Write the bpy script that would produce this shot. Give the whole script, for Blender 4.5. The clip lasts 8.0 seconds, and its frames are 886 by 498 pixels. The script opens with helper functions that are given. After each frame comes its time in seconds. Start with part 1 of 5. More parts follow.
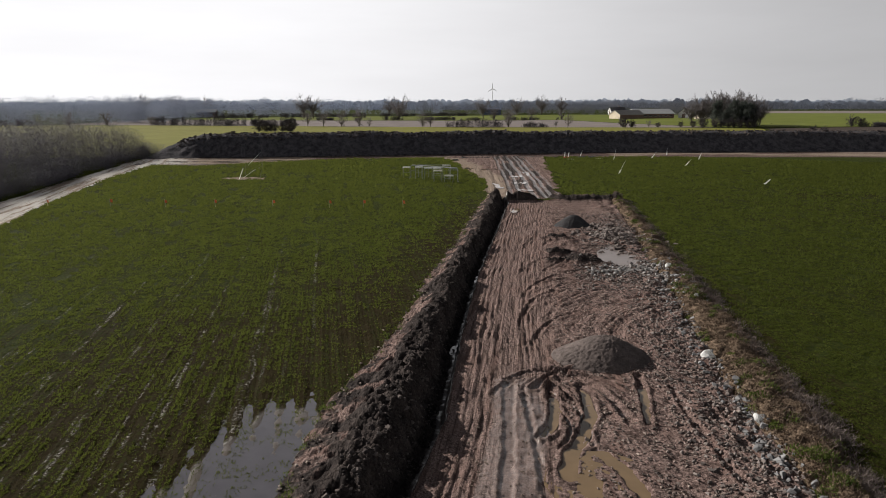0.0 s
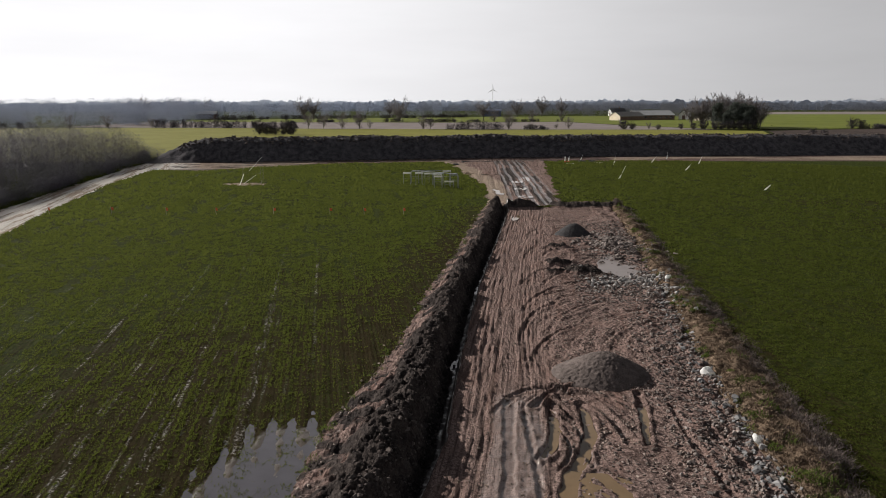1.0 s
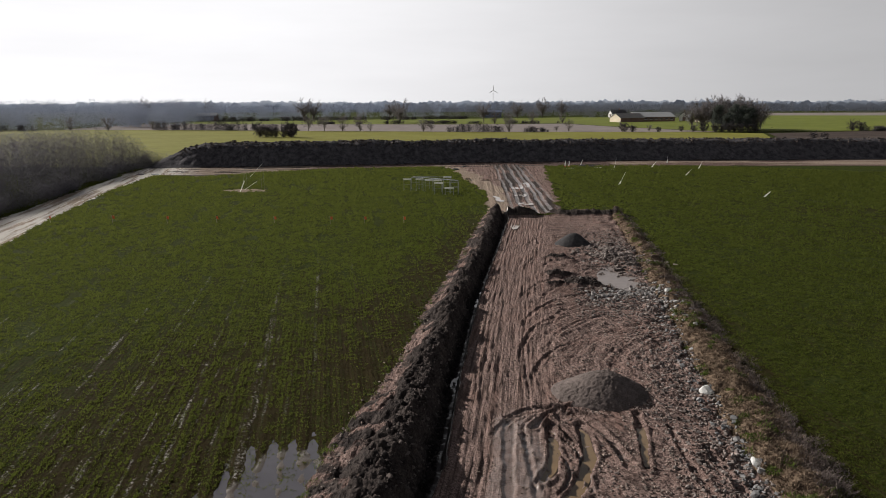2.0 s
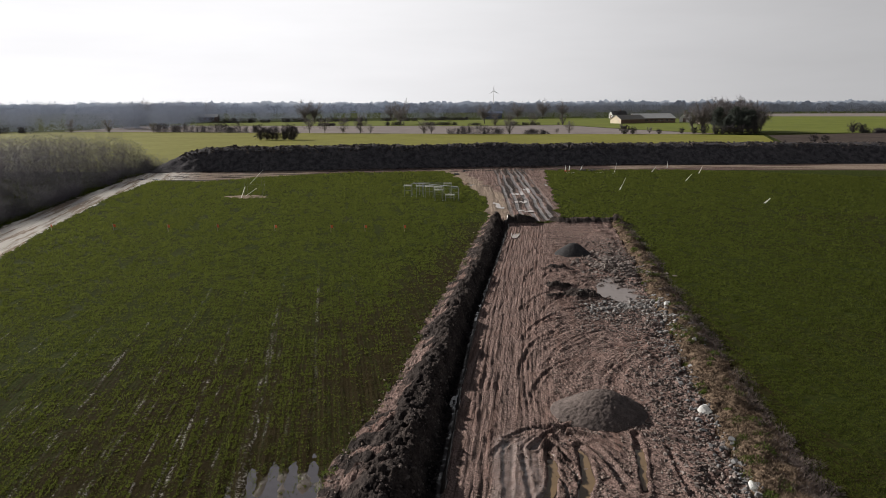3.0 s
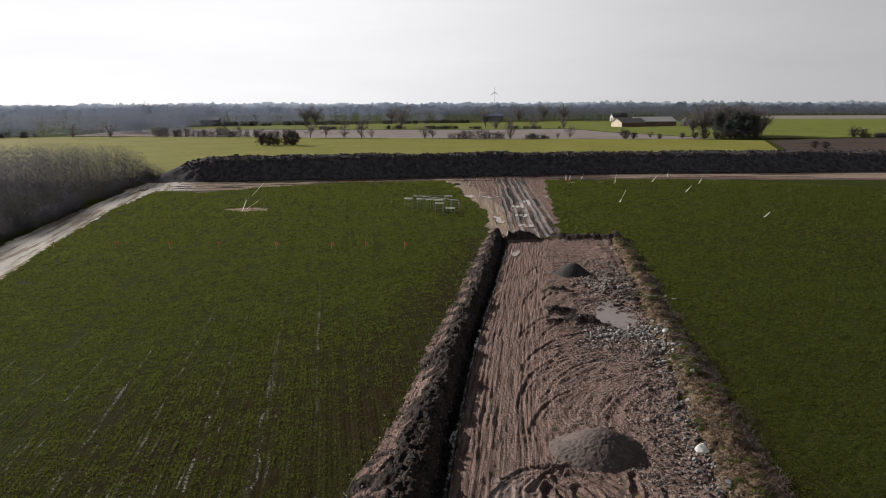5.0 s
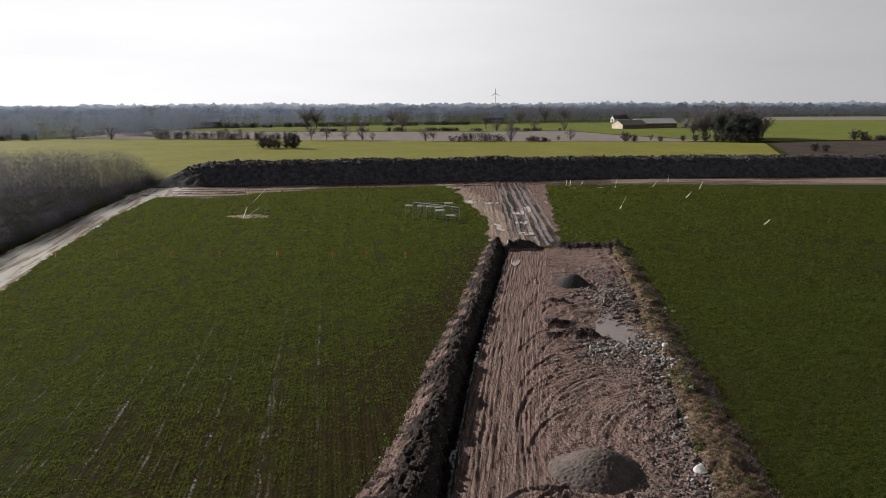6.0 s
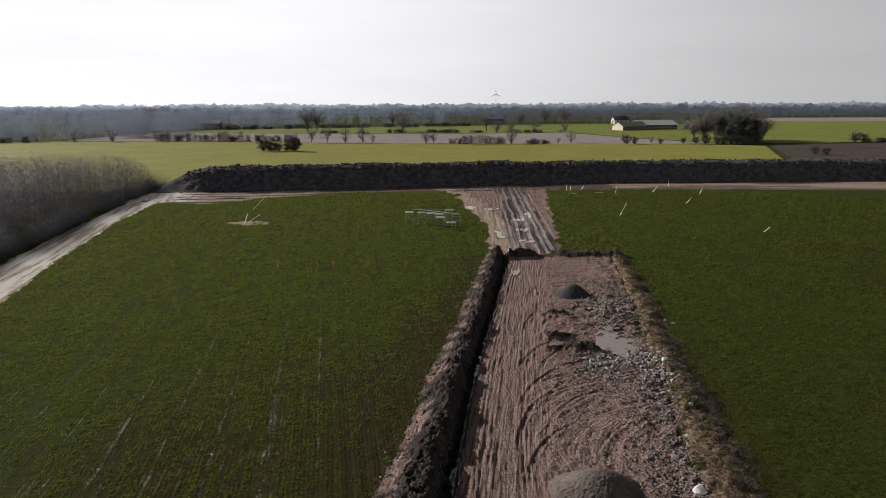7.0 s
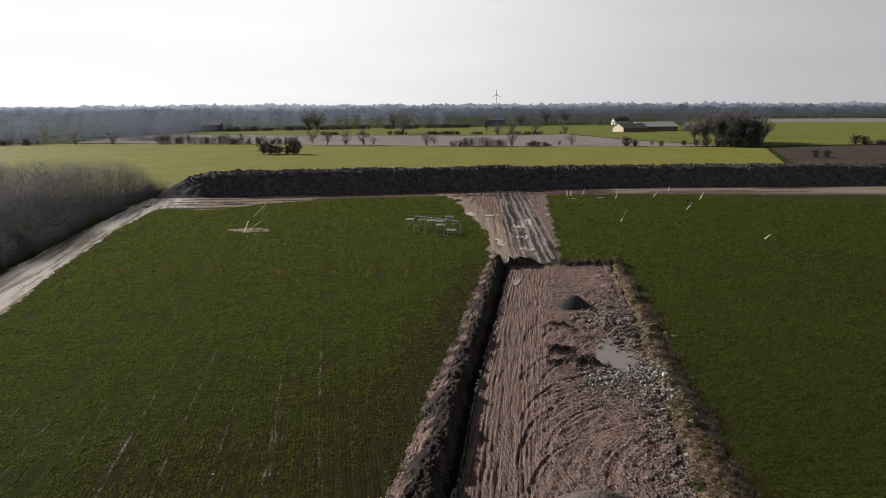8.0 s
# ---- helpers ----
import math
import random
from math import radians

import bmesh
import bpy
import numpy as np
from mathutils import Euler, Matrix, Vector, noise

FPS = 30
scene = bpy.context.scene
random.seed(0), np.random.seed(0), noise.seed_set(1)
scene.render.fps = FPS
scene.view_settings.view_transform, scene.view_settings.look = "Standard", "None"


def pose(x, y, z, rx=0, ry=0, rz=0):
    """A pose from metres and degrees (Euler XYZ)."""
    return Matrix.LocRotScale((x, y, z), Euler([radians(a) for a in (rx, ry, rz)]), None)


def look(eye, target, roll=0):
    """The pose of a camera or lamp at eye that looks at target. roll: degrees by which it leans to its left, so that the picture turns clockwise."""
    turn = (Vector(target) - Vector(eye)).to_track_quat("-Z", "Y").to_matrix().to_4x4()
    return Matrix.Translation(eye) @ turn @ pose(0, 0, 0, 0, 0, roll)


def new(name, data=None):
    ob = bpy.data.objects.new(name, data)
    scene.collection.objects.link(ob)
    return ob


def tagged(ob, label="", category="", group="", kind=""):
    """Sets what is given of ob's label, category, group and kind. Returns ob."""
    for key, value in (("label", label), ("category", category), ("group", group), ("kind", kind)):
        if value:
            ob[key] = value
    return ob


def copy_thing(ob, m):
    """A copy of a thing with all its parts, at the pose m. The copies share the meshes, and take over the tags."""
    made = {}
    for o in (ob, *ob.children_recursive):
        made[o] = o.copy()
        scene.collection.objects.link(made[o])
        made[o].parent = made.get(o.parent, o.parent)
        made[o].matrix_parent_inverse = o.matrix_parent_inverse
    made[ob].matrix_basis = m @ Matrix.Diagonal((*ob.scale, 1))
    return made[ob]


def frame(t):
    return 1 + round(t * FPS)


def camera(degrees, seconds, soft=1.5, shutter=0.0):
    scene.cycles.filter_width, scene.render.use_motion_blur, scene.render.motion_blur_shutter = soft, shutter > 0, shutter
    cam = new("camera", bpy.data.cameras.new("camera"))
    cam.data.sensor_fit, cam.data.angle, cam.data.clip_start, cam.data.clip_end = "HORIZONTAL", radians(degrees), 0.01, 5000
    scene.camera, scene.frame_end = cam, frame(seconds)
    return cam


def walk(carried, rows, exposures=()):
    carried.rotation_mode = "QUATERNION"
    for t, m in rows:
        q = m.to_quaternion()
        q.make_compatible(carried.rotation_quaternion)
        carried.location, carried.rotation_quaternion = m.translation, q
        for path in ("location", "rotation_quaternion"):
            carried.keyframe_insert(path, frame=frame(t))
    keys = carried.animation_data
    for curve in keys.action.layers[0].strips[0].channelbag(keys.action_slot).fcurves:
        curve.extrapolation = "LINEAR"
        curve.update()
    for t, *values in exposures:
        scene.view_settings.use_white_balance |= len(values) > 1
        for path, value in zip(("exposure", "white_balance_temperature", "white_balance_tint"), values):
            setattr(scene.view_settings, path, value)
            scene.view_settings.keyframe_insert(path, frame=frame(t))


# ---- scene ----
EXPO, SKY, SUN = 0.5, 0.05, 4.9  # stops, strength of the sky, strength of the sun
VEIL_NEAR, VEIL_FAR = 14.5, 6.9  # brightness of the haze towards the sun and away from it

# ---------------------------------------------------------------- camera
cam = camera(66.0, 8.0, soft=0.9)
PATH = [
    # seconds, eye x, y, z, yaw, pitch, lean to the left
    (0.0, 0.00, 0.00, 12.00, 0.000, -12.187, -0.084),
    (0.5, 0.00, 0.01, 12.39, 0.023, -12.181, -0.111),
    (1.0, 0.00, 0.04, 12.82, 0.035, -12.142, -0.136),
    (1.5, 0.01, 0.07, 13.28, 0.050, -12.117, -0.155),
    (3.0, 0.07, 0.12, 14.75, 0.125, -12.107, -0.192),
    (3.5, 0.09, 0.15, 15.24, 0.135, -12.097, -0.199),
    (4.0, 0.10, 0.17, 15.73, 0.164, -12.078, -0.202),
    (4.5, 0.12, 0.19, 16.23, 0.189, -12.073, -0.204),
    (6.0, 0.21, 0.24, 17.81, 0.283, -12.039, -0.218),
    (6.5, 0.22, 0.28, 18.34, 0.312, -12.024, -0.227),
    (7.0, 0.22, 0.33, 18.86, 0.320, -12.024, -0.238),
    (7.5, 0.22, 0.40, 19.41, 0.343, -12.019, -0.251),
    (8.0, 0.23, 0.49, 19.96, 0.366, -12.018, -0.264),
]


def aimed(x, y, z, yaw, pitch, lean):
    a, b = radians(yaw), radians(pitch)
    ahead = Vector((-math.sin(a) * math.cos(b), math.cos(a) * math.cos(b), math.sin(b)))
    return look((x, y, z), Vector((x, y, z)) + 10 * ahead, lean)


walk(cam, [(t, aimed(*row)) for t, *row in PATH], exposures=[(0.0, EXPO), (8.0, EXPO)])

# ---------------------------------------------------------------- light
SUN_SIDE, SUN_UP = 54.0, 24.0  # degrees to the left of straight ahead, degrees above the horizon
world = bpy.data.worlds.new("sky")
scene.world = world
world.use_nodes = True
wt = world.node_tree
sky = wt.nodes.new("ShaderNodeTexSky")
sky.sky_type = "NISHITA"
sky.sun_disc = False
sky.sun_elevation = radians(SUN_UP)
sky.sun_rotation = radians(-SUN_SIDE)
sky.air_density, sky.dust_density, sky.ozone_density = 1.0, 2.0, 1.0
# a pale haze lies over the lower sky, brighter towards the sun
a, b = radians(SUN_SIDE), radians(SUN_UP)
SUN_WAY = Vector((-math.sin(a) * math.cos(b), math.cos(a) * math.cos(b), math.sin(b)))


def sky_node(kind, op=None, **values):
    n = wt.nodes.new(kind)
    if op:
        n.operation = op
    for key, v in values.items():
        s = n.inputs[int(key[1:])]
        if isinstance(v, bpy.types.NodeSocket):
            wt.links.new(v, s)
        else:
            s.default_value = v
    return n


way = wt.nodes.new("ShaderNodeTexCoord").outputs["Generated"]
height = sky_node("ShaderNodeSeparateXYZ", i0=way).outputs[2]
near_sun = sky_node("ShaderNodeVectorMath", "DOT_PRODUCT", i0=way, i1=tuple(SUN_WAY)).outputs["Value"]
glow = sky_node("ShaderNodeMapRange", i0=near_sun, i1=0.06, i2=0.88, i3=VEIL_FAR, i4=VEIL_NEAR)
glow.interpolation_type = "SMOOTHSTEP"
cloud = sky_node("ShaderNodeTexNoise", i0=sky_node("ShaderNodeVectorMath", "MULTIPLY", i0=way, i1=(2.2, 2.2, 14.0)).outputs[0], i2=1.6, i3=5.0, i4=0.55)
cloudy = sky_node("ShaderNodeMapRange", i0=cloud.outputs[0], i1=0.3, i2=0.7, i3=0.96, i4=1.03)
amount = sky_node("ShaderNodeMath", "MULTIPLY", i0=glow.outputs[0], i1=cloudy.outputs[0])
veil = sky_node("ShaderNodeVectorMath", "SCALE", i0=(0.992, 0.985, 1.008))
wt.links.new(amount.outputs[0], veil.inputs["Scale"])
cover = sky_node("ShaderNodeMapRange", i0=height, i1=0.14, i2=0.72, i3=1.0, i4=0.06)
cover.interpolation_type = "SMOOTHSTEP"
blend = wt.nodes.new("ShaderNodeMix")
blend.data_type = "RGBA"
wt.links.new(cover.outputs[0], blend.inputs["Factor"])
upper = sky_node("ShaderNodeVectorMath", "SCALE", i0=sky.outputs["Color"])
upper.inputs["Scale"].default_value = 0.26
wt.links.new(upper.outputs[0], blend.inputs[6])
wt.links.new(veil.outputs[0], blend.inputs[7])
wt.links.new(blend.outputs[2], wt.nodes["Background"].inputs["Color"])
wt.nodes["Background"].inputs["Strength"].default_value = SKY
sun = new("sun", bpy.data.lights.new("sun", "SUN"))
sun.data.energy = SUN
sun.data.angle = radians(0.6)
sun.data.color = (1.0, 0.95, 0.89)
sun.matrix_world = look(SUN_WAY * 200, (0, 0, 0))

# ---------------------------------------------------------------- number helpers
rng = np.random.default_rng(11)


def lattice(ix, iy, seed):
    n = (ix.astype(np.int64) * 374761393 + iy.astype(np.int64) * 668265263 + seed * 974634777) & 0xFFFFFFFF
    n = ((n ^ (n >> 13)) * 1274126177) & 0xFFFFFFFF
    return ((n ^ (n >> 16)) & 0xFFFF) / 65535.0


def vnoise(x, y, seed=0):
    """Smooth value noise, 0 to 1, one cell a unit."""
    x, y = np.asarray(x, float), np.asarray(y, float)
    ix, iy = np.floor(x), np.floor(y)
    u, v = x - ix, y - iy
    u, v = u * u * (3 - 2 * u), v * v * (3 - 2 * v)
    lo = lattice(ix, iy, seed) * (1 - u) + lattice(ix + 1, iy, seed) * u
    hi = lattice(ix, iy + 1, seed) * (1 - u) + lattice(ix + 1, iy + 1, seed) * u
    return lo * (1 - v) + hi * v


def fbm(x, y, size, seed=0, octaves=3):
    """Layered noise, about -1 to 1, with its largest lumps 'size' metres wide."""
    total, amp, norm = 0.0, 1.0, 0.0
    for o in range(octaves):
        total = total + amp * (2 * vnoise(np.asarray(x) / size + 17.3 * o, np.asarray(y) / size - 9.1 * o, seed + o) - 1)
        norm += amp
        amp, size = amp * 0.55, size * 0.47
    return total / norm


def smooth(e0, e1, v):
    t = np.clip((v - e0) / (e1 - e0), 0, 1)
    return t * t * (3 - 2 * t)


def along(y, ys, xs):
    return np.interp(y, ys, xs)


# ---------------------------------------------------------------- mesh helpers
def mesh_np(name, verts, faces, material=None, flat=False):
    """A mesh object from arrays of places and of triangles or quads."""
    verts, faces = np.asarray(verts, np.float32), np.asarray(faces, np.int32)
    k = faces.shape[1]
    me = bpy.data.meshes.new(name)
    me.vertices.add(len(verts))
    me.vertices.foreach_set("co", verts.ravel())
    me.loops.add(faces.size)
    me.loops.foreach_set("vertex_index", faces.ravel())
    me.polygons.add(len(faces))
    me.polygons.foreach_set("loop_start", np.arange(0, faces.size, k, dtype=np.int32))
    me.polygons.foreach_set("loop_total", np.full(len(faces), k, np.int32))
    me.polygons.foreach_set("use_smooth", np.full(len(faces), not flat))
    me.update(calc_edges=True)
    if material:
        me.materials.append(material)
    return me


def put(name, me, parent=None, label="", category="", group="", kind=""):
    ob = new(name, me)
    if parent is not None:
        ob.parent = parent
    return tagged(ob, label, category, group, kind)


def part(name, bm, material, parent, label=""):
    """One bmesh as one mesh object under a thing or a part."""
    me = bpy.data.meshes.new(name)
    bm.to_mesh(me)
    bm.free()
    me.materials.append(material)
    return put(name, me, parent, label)


def empty(name, m=None):
    ob = new(name)
    ob.empty_display_size = 0.3
    if m is not None:
        ob.matrix_basis = m
    return ob


def tubes(segs, sides=5):
    """Tapered prisms along segments (x0, y0, z0, x1, y1, z1, r0, r1): places and quads."""
    segs = np.asarray(segs, float)
    p0, p1, r0, r1 = segs[:, :3], segs[:, 3:6], segs[:, 6], segs[:, 7]
    d = p1 - p0
    d /= np.linalg.norm(d, axis=1, keepdims=True) + 1e-9
    ref = np.where(np.abs(d[:, 2:3]) > 0.9, [[1.0, 0, 0]], [[0, 0, 1.0]])
    u = np.cross(d, ref)
    u /= np.linalg.norm(u, axis=1, keepdims=True)
    v = np.cross(d, u)
    ang = np.arange(sides) * 2 * np.pi / sides
    ring = u[:, None] * np.cos(ang)[None, :, None] + v[:, None] * np.sin(ang)[None, :, None]
    low = p0[:, None] + ring * r0[:, None, None]
    top = p1[:, None] + ring * r1[:, None, None]
    verts = np.concatenate([low, top], 1).reshape(-1, 3)
    k = np.arange(sides)
    quad = np.stack([k, (k + 1) % sides, sides + (k + 1) % sides, sides + k], 1)
    faces = (np.arange(len(segs))[:, None, None] * 2 * sides + quad[None]).reshape(-1, 4)
    return verts, faces


def slivers(base, tip, width):
    """Thin upright triangles from base to tip."""
    base, tip = np.asarray(base, float), np.asarray(tip, float)
    n = len(base)
    turn = rng.uniform(0, np.pi, n)
    side = np.stack([np.cos(turn), np.sin(turn), 0 * turn], 1) * np.asarray(width).reshape(-1, 1) / 2
    verts = np.stack([base - side, base + side, tip], 1).reshape(-1, 3)
    return verts, np.arange(3 * n).reshape(-1, 3)


def box_bm(size, centre=(0, 0, 0), bevel=0.0):
    bm = bmesh.new()
    bmesh.ops.create_cube(bm, size=1.0)
    bmesh.ops.scale(bm, vec=size, verts=bm.verts)
    bmesh.ops.translate(bm, vec=centre, verts=bm.verts)
    if bevel:
        bmesh.ops.bevel(bm, geom=bm.edges[:], offset=bevel, segments=1, affect="EDGES")
    return bm


def bar_bm(p0, p1, r, sides=6, r1=None):
    v, f = tubes([(*p0, *p1, r, r if r1 is None else r1)], sides)
    bm = bmesh.new()
    vs = [bm.verts.new(p) for p in v]
    for q in f:
        bm.faces.new([vs[i] for i in q])
    bm.faces.new(vs[:sides][::-1])
    bm.faces.new(vs[sides:])
    bmesh.ops.recalc_face_normals(bm, faces=bm.faces)
    return bm


# ---------------------------------------------------------------- materials
class Nodes:
    """A node material under way: small helpers that return output sockets."""

    def __init__(self, name):
        self.mat = bpy.data.materials.new(name)
        self.mat.use_nodes = True
        self.tree = self.mat.node_tree
        self.bsdf = self.tree.nodes["Principled BSDF"]
        self.where = self.tree.nodes.new("ShaderNodeTexCoord").outputs["Object"]

    def link(self, value, socket):
        if isinstance(value, bpy.types.NodeSocket):
            self.tree.links.new(value, socket)
        elif isinstance(value, tuple) and len(value) == 3 and socket.type == "RGBA":
            socket.default_value = (*value, 1.0)
        else:
            socket.default_value = value

    def noise(self, size, detail=4.0, rough=0.55, where=None):
        n = self.tree.nodes.new("ShaderNodeTexNoise")
        self.link(where or self.where, n.inputs["Vector"])
        n.inputs["Scale"].default_value = 1.0 / size
        n.inputs["Detail"].default_value = detail
        n.inputs["Roughness"].default_value = rough
        return n.outputs["Fac"]

    def cells(self, size, where=None, feature="F1"):
        n = self.tree.nodes.new("ShaderNodeTexVoronoi")
        n.feature = feature
        self.link(where or self.where, n.inputs["Vector"])
        n.inputs["Scale"].default_value = 1.0 / size
        return n.outputs["Distance"]

    def math(self, op, a, b=0.0, c=0.0):
        n = self.tree.nodes.new("ShaderNodeMath")
        n.operation = op
        for v, s in zip((a, b, c), n.inputs):
            self.link(v, s)
        return n.outputs[0]

    def ramp(self, v, lo, hi, to_lo=0.0, to_hi=1.0):
        n = self.tree.nodes.new("ShaderNodeMapRange")
        n.interpolation_type = "SMOOTHSTEP"
        for s, w in zip(("Value", "From Min", "From Max", "To Min", "To Max"), (v, lo, hi, to_lo, to_hi)):
            self.link(w, n.inputs[s])
        return n.outputs["Result"]

    def mix(self, f, a, b):
        n = self.tree.nodes.new("ShaderNodeMix")
        n.data_type = "RGBA"
        self.link(f, n.inputs["Factor"])
        self.link(a, n.inputs[6])
        self.link(b, n.inputs[7])
        return n.outputs[2]

    def attribute(self, name):
        n = self.tree.nodes.new("ShaderNodeAttribute")
        n.attribute_name = name
        s = self.tree.nodes.new("ShaderNodeSeparateColor")
        self.tree.links.new(n.outputs["Color"], s.inputs[0])
        return s.outputs[0], s.outputs[1], s.outputs[2]

    def random(self, island=False):
        if island:
            return self.tree.nodes.new("ShaderNodeNewGeometry").outputs["Random Per Island"]
        return self.tree.nodes.new("ShaderNodeObjectInfo").outputs["Random"]

    def split(self):
        s = self.tree.nodes.new("ShaderNodeSeparateXYZ")
        self.tree.links.new(self.where, s.inputs[0])
        return s.outputs

    def bump(self, height, strength, distance):
        n = self.tree.nodes.new("ShaderNodeBump")
        self.link(strength, n.inputs["Strength"])
        n.inputs["Distance"].default_value = distance
        self.link(height, n.inputs["Height"])
        self.tree.links.new(n.outputs[0], self.bsdf.inputs["Normal"])

    def done(self, color, rough=0.9, metal=0.0, specular=None):
        self.link(color, self.bsdf.inputs["Base Color"])
        self.link(rough, self.bsdf.inputs["Roughness"])
        self.link(metal, self.bsdf.inputs["Metallic"])
        if specular is not None:
            self.link(specular, self.bsdf.inputs["Specular IOR Level"])
        return self.mat


def two_tone(name, dark, light, size, rough=0.9, metal=0.0, bump=0.0, island=False, specular=None):
    """A surface that wavers between two colours at two scales."""
    n = Nodes(name)
    f = n.math("ADD", n.math("MULTIPLY", n.noise(size), 0.6), n.math("MULTIPLY", n.noise(size * 6, 3.0), 0.5))
    if island:
        f = n.math("ADD", n.math("MULTIPLY", f, 0.5), n.math("MULTIPLY", n.random(True), 0.5))
    f = n.ramp(f, 0.25, 0.85)
    if bump:
        n.bump(n.noise(size * 0.5, 5.0), 0.6, bump)
    return n.done(n.mix(f, dark, light), rough, metal, specular)


def leaf(name, dark, light, size, upward=0.0, rough=0.7, specular=0.08, thinness=0.5):
    """Thin leaves or twigs that let some light through; upward evens their shading out into that of a mass of them."""
    n = Nodes(name)
    f = n.math("ADD", n.math("MULTIPLY", n.noise(size, 3.0), 0.6), n.math("MULTIPLY", n.random(True), 0.5))
    c = n.mix(n.ramp(f, 0.25, 0.85), dark, light)
    n.done(c, rough, specular=specular)
    thin = n.tree.nodes.new("ShaderNodeBsdfTranslucent")
    if upward:
        lean = n.tree.nodes.new("ShaderNodeVectorMath")
        lean.operation = "SCALE"
        n.link(n.tree.nodes.new("ShaderNodeNewGeometry").outputs["Normal"], lean.inputs[0])
        lean.inputs["Scale"].default_value = 1.0 - upward
        mass = n.tree.nodes.new("ShaderNodeVectorMath")
        n.link(lean.outputs[0], mass.inputs[0])
        mass.inputs[1].default_value = (0.0, 0.0, upward)
        unit = n.tree.nodes.new("ShaderNodeVectorMath")
        unit.operation = "NORMALIZE"
        n.link(mass.outputs[0], unit.inputs[0])
        n.link(unit.outputs[0], n.bsdf.inputs["Normal"])
        n.link(unit.outputs[0], thin.inputs["Normal"])
    n.link(n.mix(0.5, c, light), thin.inputs["Color"])
    both = n.tree.nodes.new("ShaderNodeMixShader")
    both.inputs[0].default_value = thinness
    n.tree.links.new(n.bsdf.outputs[0], both.inputs[1])
    n.tree.links.new(thin.outputs[0], both.inputs[2])
    n.tree.links.new(both.outputs[0], n.tree.nodes["Material Output"].inputs["Surface"])
    return n.mat


def by_object(name, dark, light, size, rough=0.9, bump=0.0):
    n = Nodes(name)
    f = n.math("ADD", n.math("MULTIPLY", n.noise(size), 0.5), n.math("MULTIPLY", n.random(), 0.5))
    if bump:
        n.bump(n.noise(size, 5.0), 0.6, bump)
    return n.done(n.mix(f, dark, light), rough)


def terrain_material(name, top_dark, top_light):
    n = Nodes(name)
    mud, dark, sand = n.attribute("cover_a")
    wet, verge, field = n.attribute("cover_b")
    x, y, z = n.split()
    # drilled rows run along (-0.171, 1)
    across = n.math("ADD", x, n.math("MULTIPLY", y, 0.171))
    clump = n.noise(0.22, 5.0, 0.65)
    fine = n.noise(0.06, 4.0)
    broad = n.noise(9.0, 4.0)
    patch = n.noise(2.2, 4.0)
    row = n.math("PINGPONG", n.math("ADD", across, n.math("MULTIPLY", clump, 0.05)), 0.125)
    row = n.math("MULTIPLY", row, 8.0)
    green = n.mix(n.ramp(clump, 0.3, 0.7), CROP_DARK, CROP_LIGHT)
    soil = n.mix(fine, SOIL_DARK, SOIL_LIGHT)
    thin = n.math("ADD", n.math("MULTIPLY", clump, 0.75), n.math("MULTIPLY", broad, 0.38))
    thin = n.math("ADD", thin, n.math("MULTIPLY", field, 0.27))
    thin = n.math("ADD", thin, n.math("MULTIPLY", row, 0.10))
    drawn = n.tree.nodes.new("ShaderNodeCombineXYZ")
    n.link(across, drawn.inputs[0])
    n.link(n.math("MULTIPLY", y, 0.035), drawn.inputs[1])
    streaks = n.noise(0.55, 5.0, 0.65, drawn.outputs[0])
    thin = n.math("ADD", thin, n.math("MULTIPLY", n.math("SUBTRACT", streaks, 0.5), 0.55))
    crop = n.mix(n.ramp(thin, 0.62, 0.94), green, soil)
    crop = n.mix(n.math("MULTIPLY", n.ramp(n.noise(0.11, 3.0, 0.6), 0.48, 0.60), 0.55), crop, SOIL_DARK)
    # bare wet seams between drill passes, painted glints of furrow water near the flood
    seam = n.math("PINGPONG", n.math("ADD", n.math("ADD", across, 3.76), n.math("MULTIPLY", n.noise(2.5), 0.35)), 1.45)
    speck = n.math("ADD", n.math("MULTIPLY", n.noise(0.17, 5.0, 0.7), 0.8), n.math("MULTIPLY", patch, 0.7))
    seam = n.math("MULTIPLY", n.ramp(seam, 0.02, 0.14, 1.0, 0.0), n.ramp(speck, 0.72, 0.82))
    minor = n.math("PINGPONG", n.math("ADD", n.math("ADD", across, 3.1), n.math("MULTIPLY", n.noise(2.1), 0.25)), 0.485)
    minor = n.math("MULTIPLY", n.ramp(minor, 0.01, 0.10, 0.8, 0.0), n.ramp(n.math("ADD", speck, n.ramp(y, 24.0, 52.0, 0.02, -0.12)), 0.77, 0.86))
    seam = n.math("MAXIMUM", seam, minor)
    seam = n.math("MULTIPLY", seam, n.math("MULTIPLY", n.math("MAXIMUM", n.ramp(field, 0.05, 0.5), n.ramp(y, 55.0, 30.0)), n.ramp(x, -6.0, -8.0)))
    seam = n.math("MULTIPLY", seam, n.ramp(n.noise(6.0, 3.0), 0.36, 0.50))
    main = n.ramp(n.math("ABSOLUTE", n.math("ADD", n.math("ADD", across, 3.7), n.math("MULTIPLY", n.math("SUBTRACT", n.noise(1.6), 0.5), 0.5))), 0.02, 0.11, 1.0, 0.0)
    main = n.math("MULTIPLY", n.math("MULTIPLY", main, n.ramp(speck, 0.73, 0.83)), n.math("MULTIPLY", n.ramp(y, 48.0, 36.0), n.ramp(y, 16.0, 20.0, 0.0, 0.75)))
    seam = n.math("MAXIMUM", seam, main)
    furrow = n.math("PINGPONG", n.math("ADD", across, 0.1), 0.42)
